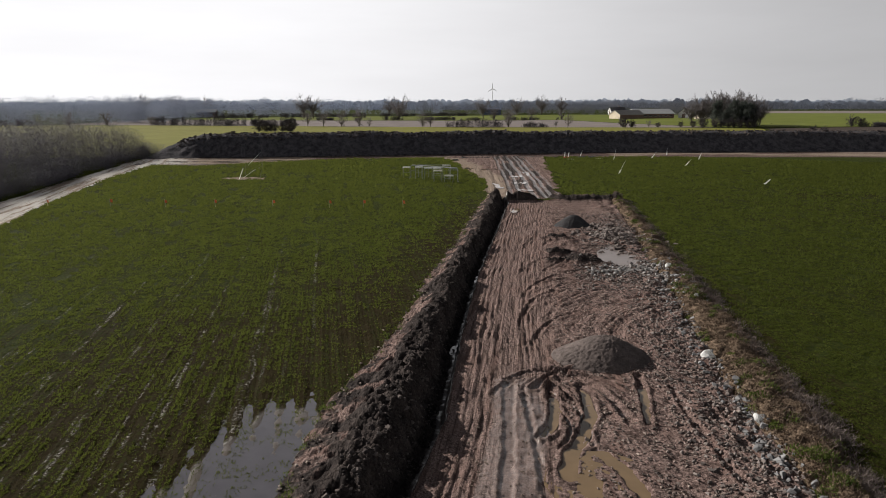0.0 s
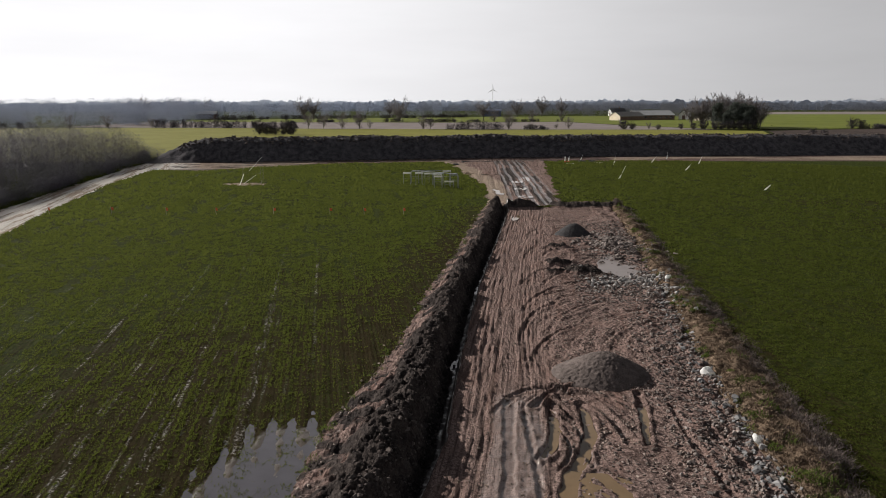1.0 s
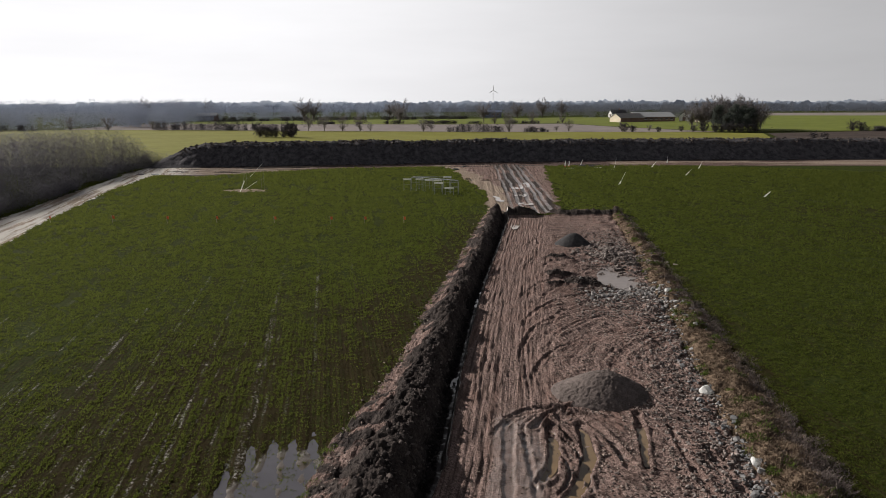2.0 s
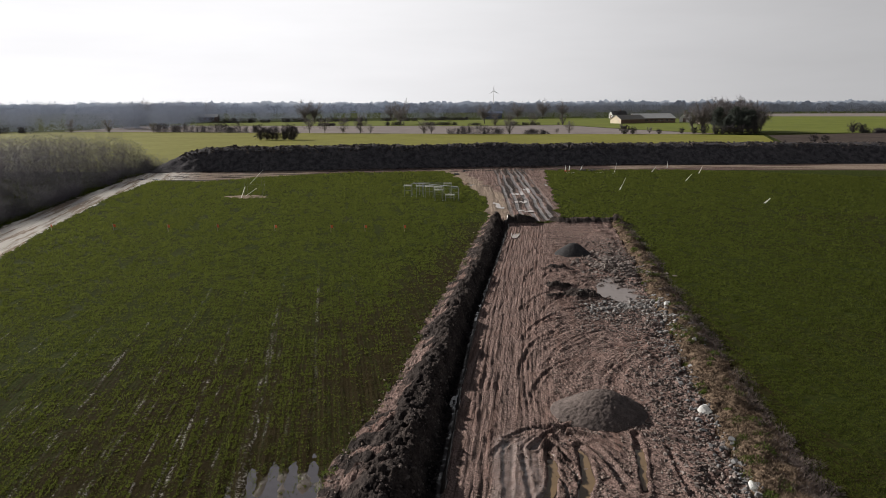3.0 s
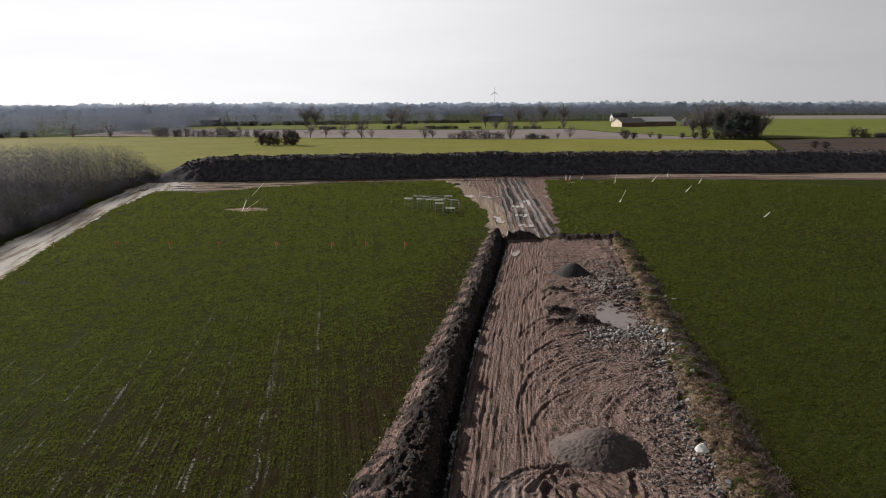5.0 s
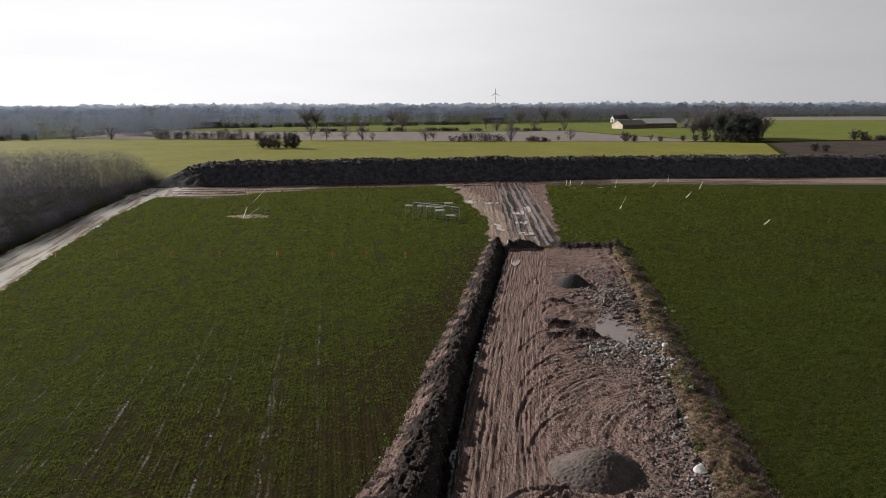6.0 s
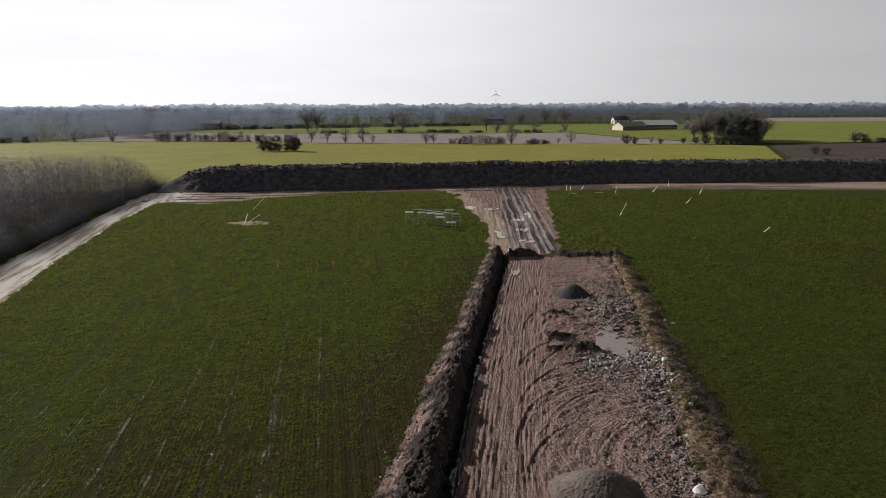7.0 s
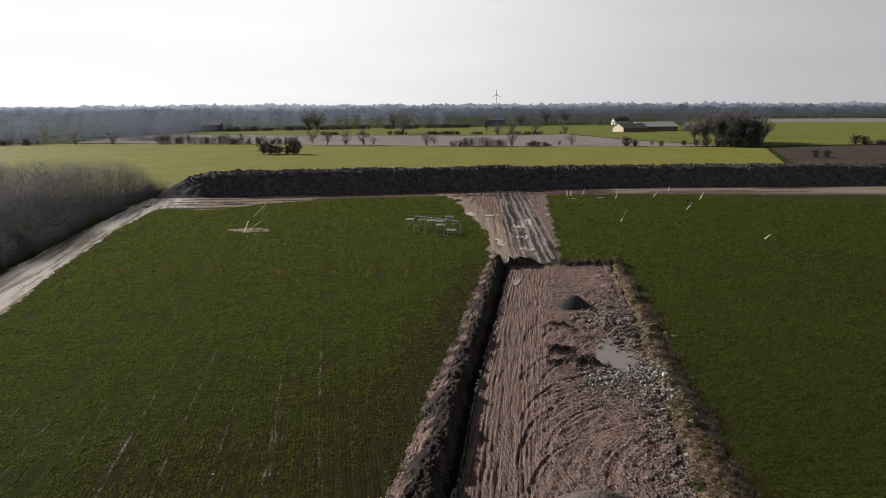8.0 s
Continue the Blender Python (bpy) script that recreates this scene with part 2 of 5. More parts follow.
    reach = n.math("SQRT", n.math("ADD", n.math("POWER", n.math("ADD", x, 7.5), 2.0), n.math("POWER", n.math("MULTIPLY", n.math("SUBTRACT", y, 19.5), 0.75), 2.0)))
    furrow = n.math("MULTIPLY", n.ramp(furrow, 0.01, 0.12, 1.0, 0.0), n.ramp(n.math("ADD", speck, n.ramp(reach, 2.0, 8.0, 0.05, -0.20)), 0.78, 0.88))
    seam = n.math("MAXIMUM", seam, n.math("MULTIPLY", furrow, n.ramp(x, -4.4, -5.2)))
    seam = n.math("MULTIPLY", seam, n.ramp(wet, 0.25, 0.55, 1.0, 0.15))
    # pale tone: bare soil, plus sky glints painted into the colour
    crop = n.mix(n.math("MULTIPLY", n.math("MULTIPLY", seam, n.ramp(n.noise(0.10, 3.0, 0.7), 0.45, 0.55)), 0.8), crop, (0.37, 0.35, 0.33))
    # worked earth
    grit = n.noise(0.10, 8.0, 0.75)
    earth = n.mix(n.ramp(grit, 0.34, 0.68), MUD_DARK, MUD_LIGHT)
    earth = n.mix(n.ramp(patch, 0.45, 0.75), earth, n.mix(grit, (0.125, 0.082, 0.070), (0.295, 0.20, 0.172)))
    lane = n.tree.nodes.new("ShaderNodeCombineXYZ")
    lean_x = n.math("SUBTRACT", x, n.math("MULTIPLY", y, 0.142))
    n.link(lean_x, lane.inputs[0])
    n.link(n.math("MULTIPLY", y, 0.05), lane.inputs[1])
    streak = n.noise(0.45, 4.0, 0.6, lane.outputs[0])
    earth = n.mix(n.math("MULTIPLY", n.ramp(streak, 0.52, 0.68), 0.7), earth, n.mix(grit, (0.10, 0.058, 0.048), (0.22, 0.145, 0.122)))
    scrape = n.noise(0.16, 3.0, 0.6, lane.outputs[0])
    # wheel scrapes bend round one turning place on the near half and another on the far half
    far_half = n.ramp(n.math("ADD", y, n.math("MULTIPLY", patch, 6.0)), 52.5, 54.5)
    off_x = n.math("SUBTRACT", x, n.math("ADD", 15.5, n.math("MULTIPLY", far_half, 1.5)))
    off_y = n.math("SUBTRACT", y, n.math("ADD", 33.0, n.math("MULTIPLY", far_half, 17.0)))
    reach_r = n.math("SQRT", n.math("ADD", n.math("MULTIPLY", off_x, off_x), n.math("MULTIPLY", off_y, off_y)))
    ring = n.tree.nodes.new("ShaderNodeCombineXYZ")
    n.link(n.math("ADD", reach_r, n.math("MULTIPLY", n.noise(2.2, 2.0), 1.4)), ring.inputs[0])
    n.link(n.math("MULTIPLY", n.math("ARCTAN2", off_y, off_x), 0.8), ring.inputs[1])
    sweep = n.noise(0.22, 3.0, 0.6, ring.outputs[0])
    in_lane = n.ramp(lean_x, 0.0, 2.2, 1.0, 0.0)
    lines = n.math("ADD", n.math("MULTIPLY", scrape, in_lane), n.math("MULTIPLY", sweep, n.math("SUBTRACT", 1.0, in_lane)))
    lines = n.math("MULTIPLY", lines, mud)
    earth = n.mix(n.math("MULTIPLY", n.ramp(lines, 0.52, 0.38, 0.0, 1.0), 0.62), earth, (0.052, 0.036, 0.031))
    lumps = n.math("ADD", n.math("MULTIPLY", grit, 0.55), n.math("MULTIPLY", n.noise(1.1, 4.0, 0.7), 0.5))
    top = n.mix(n.ramp(lumps, 0.40, 0.70), top_dark, top_light)
    pale = n.mix(n.ramp(grit, 0.3, 0.75), SAND_DARK, SAND_LIGHT)
    # pale streaks on the farm track along the wood: wet sky sheen painted in
    lean = n.tree.nodes.new("ShaderNodeCombineXYZ")
    n.link(n.math("ADD", x, n.math("MULTIPLY", y, 0.21)), lean.inputs[0])
    n.link(n.math("MULTIPLY", y, 0.06), lean.inputs[1])
    track_sheen = n.noise(1.1, 5.0, 0.7, lean.outputs[0])
    track_sheen = n.math("MULTIPLY", n.ramp(track_sheen, 0.41, 0.55), n.ramp(n.math("ADD", x, n.math("MULTIPLY", y, 0.26)), -13.0, -19.0))
    pale = n.mix(track_sheen, pale, n.mix(grit, (0.44, 0.41, 0.375), (0.68, 0.65, 0.61)))
    straw = n.mix(n.ramp(clump, 0.35, 0.65), (0.070, 0.048, 0.034), (0.215, 0.158, 0.112))
    straw = n.mix(n.ramp(n.noise(1.3, 4.0), 0.60, 0.70), straw, (0.045, 0.06, 0.02))
    edge = n.math("MULTIPLY", n.math("SUBTRACT", n.noise(0.35, 5.0), 0.5), 0.5)
    c = crop
    for mask, tone in ((mud, earth), (sand, pale), (verge, straw), (dark, top)):
        c = n.mix(n.ramp(n.math("ADD", mask, edge), 0.35, 0.65), c, tone)
    soaked = n.ramp(n.math("ADD", wet, n.math("MULTIPLY", edge, 0.8)), 0.3, 0.7)
    c = n.mix(n.math("MULTIPLY", soaked, 0.55), c, (0.085, 0.062, 0.050))
    rough = n.ramp(soaked, 0.0, 1.0, 0.95, 0.34)
    height = n.math("ADD", n.math("MULTIPLY", clump, 0.7), n.math("MULTIPLY", grit, 0.5))
    height = n.math("ADD", height, n.math("MULTIPLY", row, -0.12))
    height = n.math("ADD", height, n.math("MULTIPLY", lines, 0.9))
    n.bump(height, n.ramp(soaked, 0.0, 1.0, 1.0, 0.12), 0.22)
    return n.done(c, rough, specular=n.ramp(soaked, 0.0, 1.0, 0.02, 0.42))


CROP_DARK, CROP_LIGHT = (0.018, 0.025, 0.006), (0.058, 0.074, 0.014)
SOIL_DARK, SOIL_LIGHT = (0.015, 0.011, 0.005), (0.042, 0.031, 0.013)
MUD_DARK, MUD_LIGHT = (0.066, 0.044, 0.039), (0.370, 0.268, 0.236)
TOP_DARK, TOP_LIGHT = (0.021, 0.018, 0.0175), (0.095, 0.078, 0.071)
SAND_DARK, SAND_LIGHT = (0.17, 0.125, 0.095), (0.38, 0.31, 0.25)
M_TERRAIN = terrain_material("soil_and_crop", TOP_DARK, TOP_LIGHT)
# lighter, bluer copy of the topsoil: haze over the bund painted in
M_BUND = terrain_material("haze_lifted_topsoil", (0.035, 0.034, 0.039), (0.140, 0.131, 0.137))
M_BARK = two_tone("bark", (0.07, 0.06, 0.05), (0.17, 0.145, 0.125), 0.2, specular=0.1)
M_TWIG = leaf("winter_twigs", (0.10, 0.092, 0.096), (0.19, 0.172, 0.175), 1.5)
# twig tone lifted and blued to stand for haze over the thicket
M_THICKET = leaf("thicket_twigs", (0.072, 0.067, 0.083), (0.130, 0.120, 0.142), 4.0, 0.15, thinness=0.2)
M_PINE = leaf("pine_needles", (0.044, 0.050, 0.046), (0.086, 0.096, 0.082), 1.5)
M_HEDGE = two_tone("hedge_twigs", (0.052, 0.047, 0.054), (0.095, 0.085, 0.094), 3.0, island=True, specular=0.03)
# twigs of the far woods: pale blue haze painted into the colour
M_FAR_WOOD = leaf("faint_haze_twigs", (0.125, 0.130, 0.152), (0.190, 0.194, 0.220), 9.0, 0.8)
M_HAZE_WOOD = leaf("haze_tinted_twigs", (0.245, 0.282, 0.375), (0.325, 0.362, 0.460), 9.0, 0.8)

# ---------------------------------------------------------------- the lie of the land
EDGE_Y = (14, 19, 25.8, 30.4, 35.3, 46.4, 55.4, 63.4, 78.5, 89)
EDGE_X = (-5.5, -5.1, -4.6, -3.6, -2.6, -1.0, 0.6, 1.9, 4.1, 6.0)
CREST_Y = (14, 19, 23.6, 29, 42, 57.5, 75.9, 86)
CREST_X = (-3.1, -2.5, -1.8, -1.0, 0.4, 2.6, 5.3, 6.9)
FOOT_Y = (14, 19, 24.5, 32.5, 40, 48, 63.4, 82)
FOOT_X = (-2.0, -1.0, 0.1, 0.85, 1.7, 2.7, 5.1, 8.0)
STONE_Y = (14, 19.4, 26.5, 31.8, 39.5, 51.5, 63.3, 79.3, 86)
STONE_X = (11.4, 11.6, 12.2, 13.0, 14.2, 16.0, 17.9, 20.3, 21.0)
VERGE_Y = (14, 19.4, 22.6, 29, 37.3, 47.9, 63.2, 79.3, 86)
VERGE_X = (12.7, 13.4, 14.2, 15.2, 16.3, 17.6, 20.0, 21.9, 22.6)
ROAD_Y = (84, 89, 106, 124, 142, 152)
ROAD_L = (5.6, 5.8, 6.2, 4.4, 1.9, -2.0)
ROAD_R = (15.0, 15.3, 17.2, 19.0, 21.0, 22.5)
TRACK_Y = (20, 63.6, 82, 108.7, 133, 150)
TRACK_IN = (-30.0, -43.2, -48.0, -53.8, -56.6, -57.0)
TRACK_OUT = (-40.0, -50.5, -54.4, -59.0, -62.5, -65.0)
BUND_X = (-66, -48, 1.5, 42, 82, 130)
BUND_Y = (148.5, 149.5, 158.2, 164.0, 165.0, 168.0)
HEAD_X = (-58, -46, -36, -21, 1.3, 26.5, 64, 95, 130)
HEAD_Y = (133, 131, 140, 148, 150, 152, 151.5, 149.5, 148)


def groove(dist, width, depth, lip=0.5):
    """A wheel rut across its middle line, with the mud that it pushed up on both sides."""
    d = np.abs(dist) / (width / 2)
    return -depth * smooth(1.15, 0.75, d) + lip * depth * np.exp(-(((d - 1.35) / 0.32) ** 2))


# wheel arcs on the pad: centre, radius, first and last angle in degrees, rut width, depth
ARCS = [
    (14.0, 36.0, 9.6, 118, 178, 0.5, 0.13),
    (14.0, 36.0, 8.0, 112, 170, 0.5, 0.13),
    (15.5, 39.5, 10.6, 105, 172, 0.5, 0.12),
    (15.5, 39.5, 8.9, 100, 168, 0.5, 0.12),
    (13.0, 31.5, 8.6, 120, 176, 0.5, 0.12),
    (16.5, 44.5, 11.5, 108, 165, 0.5, 0.10),
    (16.5, 44.5, 9.8, 105, 165, 0.5, 0.10),
    (15.0, 56.0, 8.0, 95, 175, 0.5, 0.14),
    (15.0, 56.0, 6.4, 95, 170, 0.5, 0.14),
    (17.5, 64.0, 9.5, 95, 170, 0.5, 0.10),
    (17.5, 64.0, 7.7, 95, 165, 0.5, 0.10),
    (2.0, 60.0, 9.0, -25, 30, 0.5, 0.10),
    (2.0, 60.0, 7.2, -25, 35, 0.5, 0.10),
]
# tight turns before the near heap: centre, half width, half length, angles, rut width, depth
TURNS = [
    (4.6, 24.0, 2.7, 5.5, 5, 150, 0.4, 0.10),
    (4.3, 24.2, 1.2, 4.4, -20, 140, 0.24, 0.09),
    (3.7, 24.9, 1.75, 2.9, -50, 80, 0.2, 0.10),
    (3.5, 24.6, 1.35, 2.5, -60, 70, 0.18, 0.09),
    (5.0, 24.6, 3.4, 4.6, 40, 150, 0.3, 0.09),
]
# deep wheel troughs that bend round the turning place: places along the trough, width, depth
WALLOWS = [
    (((4.75, 28.0), (4.62, 27.1), (4.55, 25.5), (4.17, 24.2), (3.65, 23.3)), 0.56, 0.22),
    (((6.0, 27.9), (6.07, 27.1), (5.9, 25.2), (5.2, 23.3), (4.5, 21.9), (4.1, 20.4)), 0.62, 0.22),
    (((5.5, 22.2), (6.1, 20.8), (6.4, 19.0)), 0.6, 0.16),
    (((8.75, 28.8), (8.4, 26.4), (7.9, 24.2)), 0.44, 0.24),
    (((3.9, 27.6), (4.8, 29.0), (5.9, 29.7), (7.2, 29.7)), 0.42, 0.24),
    (((2.95, 28.5), (2.45, 23.5), (1.95, 19.0)), 0.55, 0.12),
    (((3.45, 27.0), (3.35, 22.3), (3.2, 18.0)), 0.34, 0.14),
    (((9.9, 27.5), (9.6, 24.0), (9.8, 20.0)), 0.4, 0.15),
    (((10.7, 25.5), (10.9, 22.0), (11.3, 18.5)), 0.4, 0.14),
]


def trough_gap(x, y, pts):
    """Distance from places to a bent line."""
    best = np.full(np.shape(x), 99.0)
    for (ax, ay), (bx, by) in zip(pts[:-1], pts[1:]):
        ex, ey = bx - ax, by - ay
        t = np.clip(((x - ax) * ex + (y - ay) * ey) / (ex * ex + ey * ey), 0, 1)
        best = np.minimum(best, np.hypot(x - ax - t * ex, y - ay - t * ey))
    return best


# ruts along the haul lane: offset from the pad's left edge near and far, width, depth
LANES = [(0.45, 0.4, 0.30, 0.07), (0.85, 0.75, 0.22, 0.09), (1.15, 1.05, 0.30, 0.08), (1.55, 1.4, 0.24, 0.10), (1.9, 1.7, 0.34, 0.09), (2.3, 1.95, 0.22, 0.08), (2.75, 2.3, 0.55, 0.07),
         (3.3, 2.6, 0.2, 0.07), (3.6, 2.8, 0.22, 0.09), (3.9, 3.05, 0.2, 0.07), (4.3, 3.35, 0.4, 0.06), (4.9, 3.8, 0.24, 0.05), (1.35, 1.2, 0.14, 0.05), (2.05, 1.85, 0.13, 0.05)]


def land(x, y):
    """Height and covers of the ground at arrays of places."""
    wob = 0.35 * fbm(x, y, 2.4, 3) + 0.15 * fbm(x, y, 0.7, 5)
    edge, crest, foot = along(y, EDGE_Y, EDGE_X) + 1.2 * wob, along(y, CREST_Y, CREST_X) + 0.7 * wob, along(y, FOOT_Y, FOOT_X) + 0.3 * wob
    stone, verge = along(y, STONE_Y, STONE_X) + 0.6 * wob, along(y, VERGE_Y, VERGE_X) + 0.8 * wob
    near = smooth(12, 16, y) * smooth(87, 84, y)
    h = 0.05 * fbm(x, y, 7.0, 20) * smooth(400, 150, np.abs(y))
    h = h + 0.045 * fbm(x, y, 0.5, 21, 2)
    soggy = smooth(13.0, 6.0, np.hypot(x + 7.0, (y - 19.5) * 0.62))
    h = h * (1 - 0.35 * soggy)
    # flooded corner of the field
    flood = smooth(4.6, 0.8, np.hypot((x + 6.0 - 0.12 * (y - 21)) / 0.95, (y - 19.0) / 2.3) + 1.3 * fbm(x * 2.2, y * 0.5, 2.5, 8))
    h = h - 0.10 * flood + 0.030 * np.cos(2 * np.pi * (x + 0.171 * y + 0.1) / 0.84 + np.pi) * soggy * (0.3 + 1.4 * vnoise(x / 0.84, y / 3.0, 9))
    # pad
    in_pad = smooth(-0.1, 0.1, x - foot) * smooth(0.1, -0.1, x - stone) * near * smooth(85.0, 83.5, y + 0.5 * wob)
    rough = smooth(2.0, 5.5, x - foot)
    pad = -0.10 + 0.10 * fbm(x, y, 5.0, 30) + (0.015 + 0.06 * rough) * fbm(x, y, 1.1, 31) + (0.015 + 0.05 * rough) * fbm(x, y, 0.38, 32, 2)
    rubble = smooth(-3.8, -0.8, x - stone + 1.3 * fbm(x, y, 3.0, 33)) + smooth(2.0, 0.8, np.hypot((x - 12.5) / 3.2, (y - 63) / 6.0)) * 0.6
    rubble = np.clip(rubble, 0, 1)
    pad = pad + rubble * (0.20 * fbm(x, y, 0.8, 34, 4) + 0.10)
    lane_wob = 0.22 * fbm(y * 0 + 3.0, y, 9.0, 40) + 0.02 * fbm(x, y, 1.2, 41)
    u = x - along(y, FOOT_Y, FOOT_X) + lane_wob
    far = smooth(20, 60, y)
    ruts = np.zeros_like(h)
    for near_off, far_off, w, d in LANES:
        off = near_off + (far_off - near_off) * far + 0.08 * fbm(y * 0 + near_off * 7, y, 6.0, 43)
        ruts = ruts + groove(u - off, w, d * 0.42 * (0.75 + 0.5 * vnoise(y / 9.0, 0 * y + near_off, 44)))
    tread = 0.0
    for cx, cy, r, a0, a1, w, d in ARCS:
        dist = np.hypot(x - cx, y - cy) - r + 0.22 * fbm(x, y, 2.2, 45 + int(r * 10) % 7)
        ang = np.degrees(np.arctan2(y - cy, x - cx))
        on = smooth(a0 - 6, a0 + 6, ang) * smooth(a1 + 6, a1 - 6, ang)
        deep = 0.42 * d * (0.35 + 1.1 * vnoise(x / 1.7, y / 1.7, 46))
        ruts = ruts + groove(dist, 0.65 * w, deep, 0.8) * on
        lug = np.sin(2 * np.pi * np.radians(ang) * r / 0.34 + 3.0 * np.abs(dist) / w)
        tread = tread + 0.025 * lug * on * (np.abs(dist) < w * 0.45)
    for cx, cy, rx, ry, a0, a1, w, d in TURNS:
        ring = np.hypot((x - cx) / rx, (y - cy) / ry) + 1e-6
        dist = (ring - 1) * ring / (np.hypot((x - cx) / rx**2, (y - cy) / ry**2) + 1e-6) + 0.07 * fbm(x, y, 1.5, 47)
        ang = np.degrees(np.arctan2((y - cy) / ry, (x - cx) / rx))
        on = smooth(a0 - 10, a0 + 10, ang) * smooth(a1 + 10, a1 - 10, ang)
        ruts = ruts + groove(dist, w, 1.25 * d, 0.9) * on
    ruts = ruts * (1 - 0.8 * rubble)
    troughs = np.zeros_like(h)
    for pts, w, d in WALLOWS:
        troughs = troughs + groove(trough_gap(x, y, pts) + 0.09 * fbm(x, y, 0.6, 48), 0.85 * w, 0.48 * d, 0.6)
    # sharp crests of squeezed mud: drawn out along the lane, tangled beside it
    lane_on = smooth(5.2, 3.4, u) * smooth(0.0, 0.5, u)
    warp = 0.5 * fbm(x, y, 2.5, 38)
    slurry = smooth(1.5, 2.0, u) * smooth(4.4, 3.7, u) * smooth(34, 27, y)
    lane_on = lane_on * (1 - 0.85 * slurry)
    combed = 1 - np.sqrt(fbm(u + 0.07 * warp, y * 0.085, 0.38, 35, 3) ** 2 + 0.002) * 2.5
    high_y = y + 3 * wob > 50.5
    sx, sy = np.where(high_y, 17.0, 15.5), np.where(high_y, 50.0, 33.0)
    reach, bend = np.hypot(x - sx, y - sy), np.arctan2(y - sy, x - sx)
    swept = 1 - np.abs(fbm(reach + 0.25 * warp, bend * reach * 0.07 + 20 * high_y, 0.42, 36, 3)) * 2.4
    ruts = ruts * (1 - 0.75 * slurry) + 0.068 * lane_on * combed * (0.25 + 1.1 * vnoise(x / 1.6, y / 7, 33)) + 0.062 * (1 - lane_on) * (1 - slurry) * smooth(26, 32, y) * swept * (0.4 + 0.9 * vnoise(x / 3, y / 3, 37))
    swale = np.exp(-(((x - 5.2 - 0.15 * (y - 22)) / 1.6) ** 2) - ((y - 22.5) / 4.0) ** 2)
    wetspot = np.exp(-(((x - 14.0) / 1.7) ** 2) - ((y - 54.0) / 4.2) ** 2)
    pad = pad + ruts * np.where(np.abs(troughs) > 0.02, 0.6, 1.0) + troughs + tread - 0.10 * swale - 0.34 * wetspot
    mounds = np.zeros_like(h)
    for ry, rx, rl, tall in ((54.4, 9.0, 1.7, 0.5), (51.4, 10.4, 2.3, 0.5), (60.2, 10.4, 1.6, 0.3), (45.6, 15.3, 1.3, 0.35)):
        mounds = mounds + tall * (0.8 + 1.3 * fbm(x, y, 0.9, 39)) * np.exp(-((y - ry - 1.6 * wob - 0.08 * (x - rx)) / 0.6) ** 2 - ((x - rx) / rl) ** 4)
    mounds = np.clip(mounds, 0, 1)
    heaped = np.exp(-(((x - 15.4) / 1.8) ** 2) - ((y - 60.5) / 3.6) ** 2)
    pad = pad + mounds + 0.45 * heaped * (0.8 + 0.6 * fbm(x, y, 1.1, 49))
    h = h * (1 - in_pad) + pad * in_pad
    # spoil bank: outer slope, crest, steep face and the ditch at its foot
    tall = along(y, (14, 26, 45, 70, 86), (0.92, 0.88, 0.68, 0.52, 0.5)) * (1 + 0.25 * fbm(x * 0, y, 3.0, 56))
    rise = smooth(0, 1, np.clip((x - edge) / np.maximum(crest - edge, 0.4), 0, 1))
    fall = np.clip((x - crest) / np.maximum(foot - crest, 0.5), 0, 1)
    lumps = 0.30 * fbm(x, y, 1.3, 50) + 0.34 * (0.6 - np.abs(fbm(x, y, 0.55, 51)) * 1.8) + 0.15 * fbm(x, y, 0.26, 52, 2)
    ditch = -0.75 - 0.12 * fbm(x, y, 3.0, 53)
    face = tall * (1 - smooth(0, 0.62, fall)) + ditch * smooth(0.1, 0.7, fall)
    face = face + (0.05 - ditch) * smooth(0.84, 1.0, fall)
    bank = np.where(x < crest, tall * rise + 0.0, face) + lumps * np.sqrt(rise) * (1 - 0.75 * smooth(0.5, 0.9, fall))
    on_bank = ((x > edge) & (x < foot)) * near
    h = np.where(on_bank > 0.01, h * (1 - on_bank) + bank * on_bank, h)
    # ridge across the pad's far end
    ridge_y = 84.3 + 0.5 * wob - 0.02 * (x - 12) + 1.0 * np.exp(-(((x - 12.6) / 1.6) ** 2))
    span = smooth(5.0, 6.2, x) * smooth(22.8, 21.0, x)
    notch = 1 - 0.8 * np.exp(-(((x - 12.6) / 1.1) ** 2))
    ridge = (0.75 + 0.3 * np.exp(-(((x - 9.0) / 2.2) ** 2))) * np.exp(-((y - ridge_y) / 0.85) ** 2) * span * notch * (1 + 0.5 * fbm(x, y, 0.8, 55))
    h = h + ridge
    # verge
    in_verge = smooth(-0.15, 0.15, x - stone) * smooth(0.15, -0.15, x - verge) * near
    h = h + in_verge * (0.42 * np.sin(np.pi * np.clip((x - stone) / np.maximum(verge - stone, 0.5), 0, 1)) + 0.30 * fbm(x, y, 0.9, 57))
    # access road
    rl, rr = along(y, ROAD_Y, ROAD_L) + 1.0 * wob + 1.3 * fbm(x, y, 5.0, 63), along(y, ROAD_Y, ROAD_R) + 1.0 * wob + 1.3 * fbm(x, y, 5.0, 66)
    on_road = smooth(-0.3, 0.3, x - rl) * smooth(0.3, -0.3, x - rr) * smooth(84.0, 85.5, y) * smooth(158, 154, y)
    lanes = np.zeros_like(h)
    for off, w, d in ((-2.6, 0.6, 0.12), (-1.4, 0.5, 0.14), (0.2, 0.7, 0.16), (1.5, 0.5, 0.14), (2.4, 0.6, 0.12), (3.6, 0.5, 0.1)):
        mid = 12.0 + 0.035 * (y - 95) + off + 0.35 * fbm(y * 0 + off, y, 7.0, 60)
        lanes = lanes + groove(x - mid, w, d)
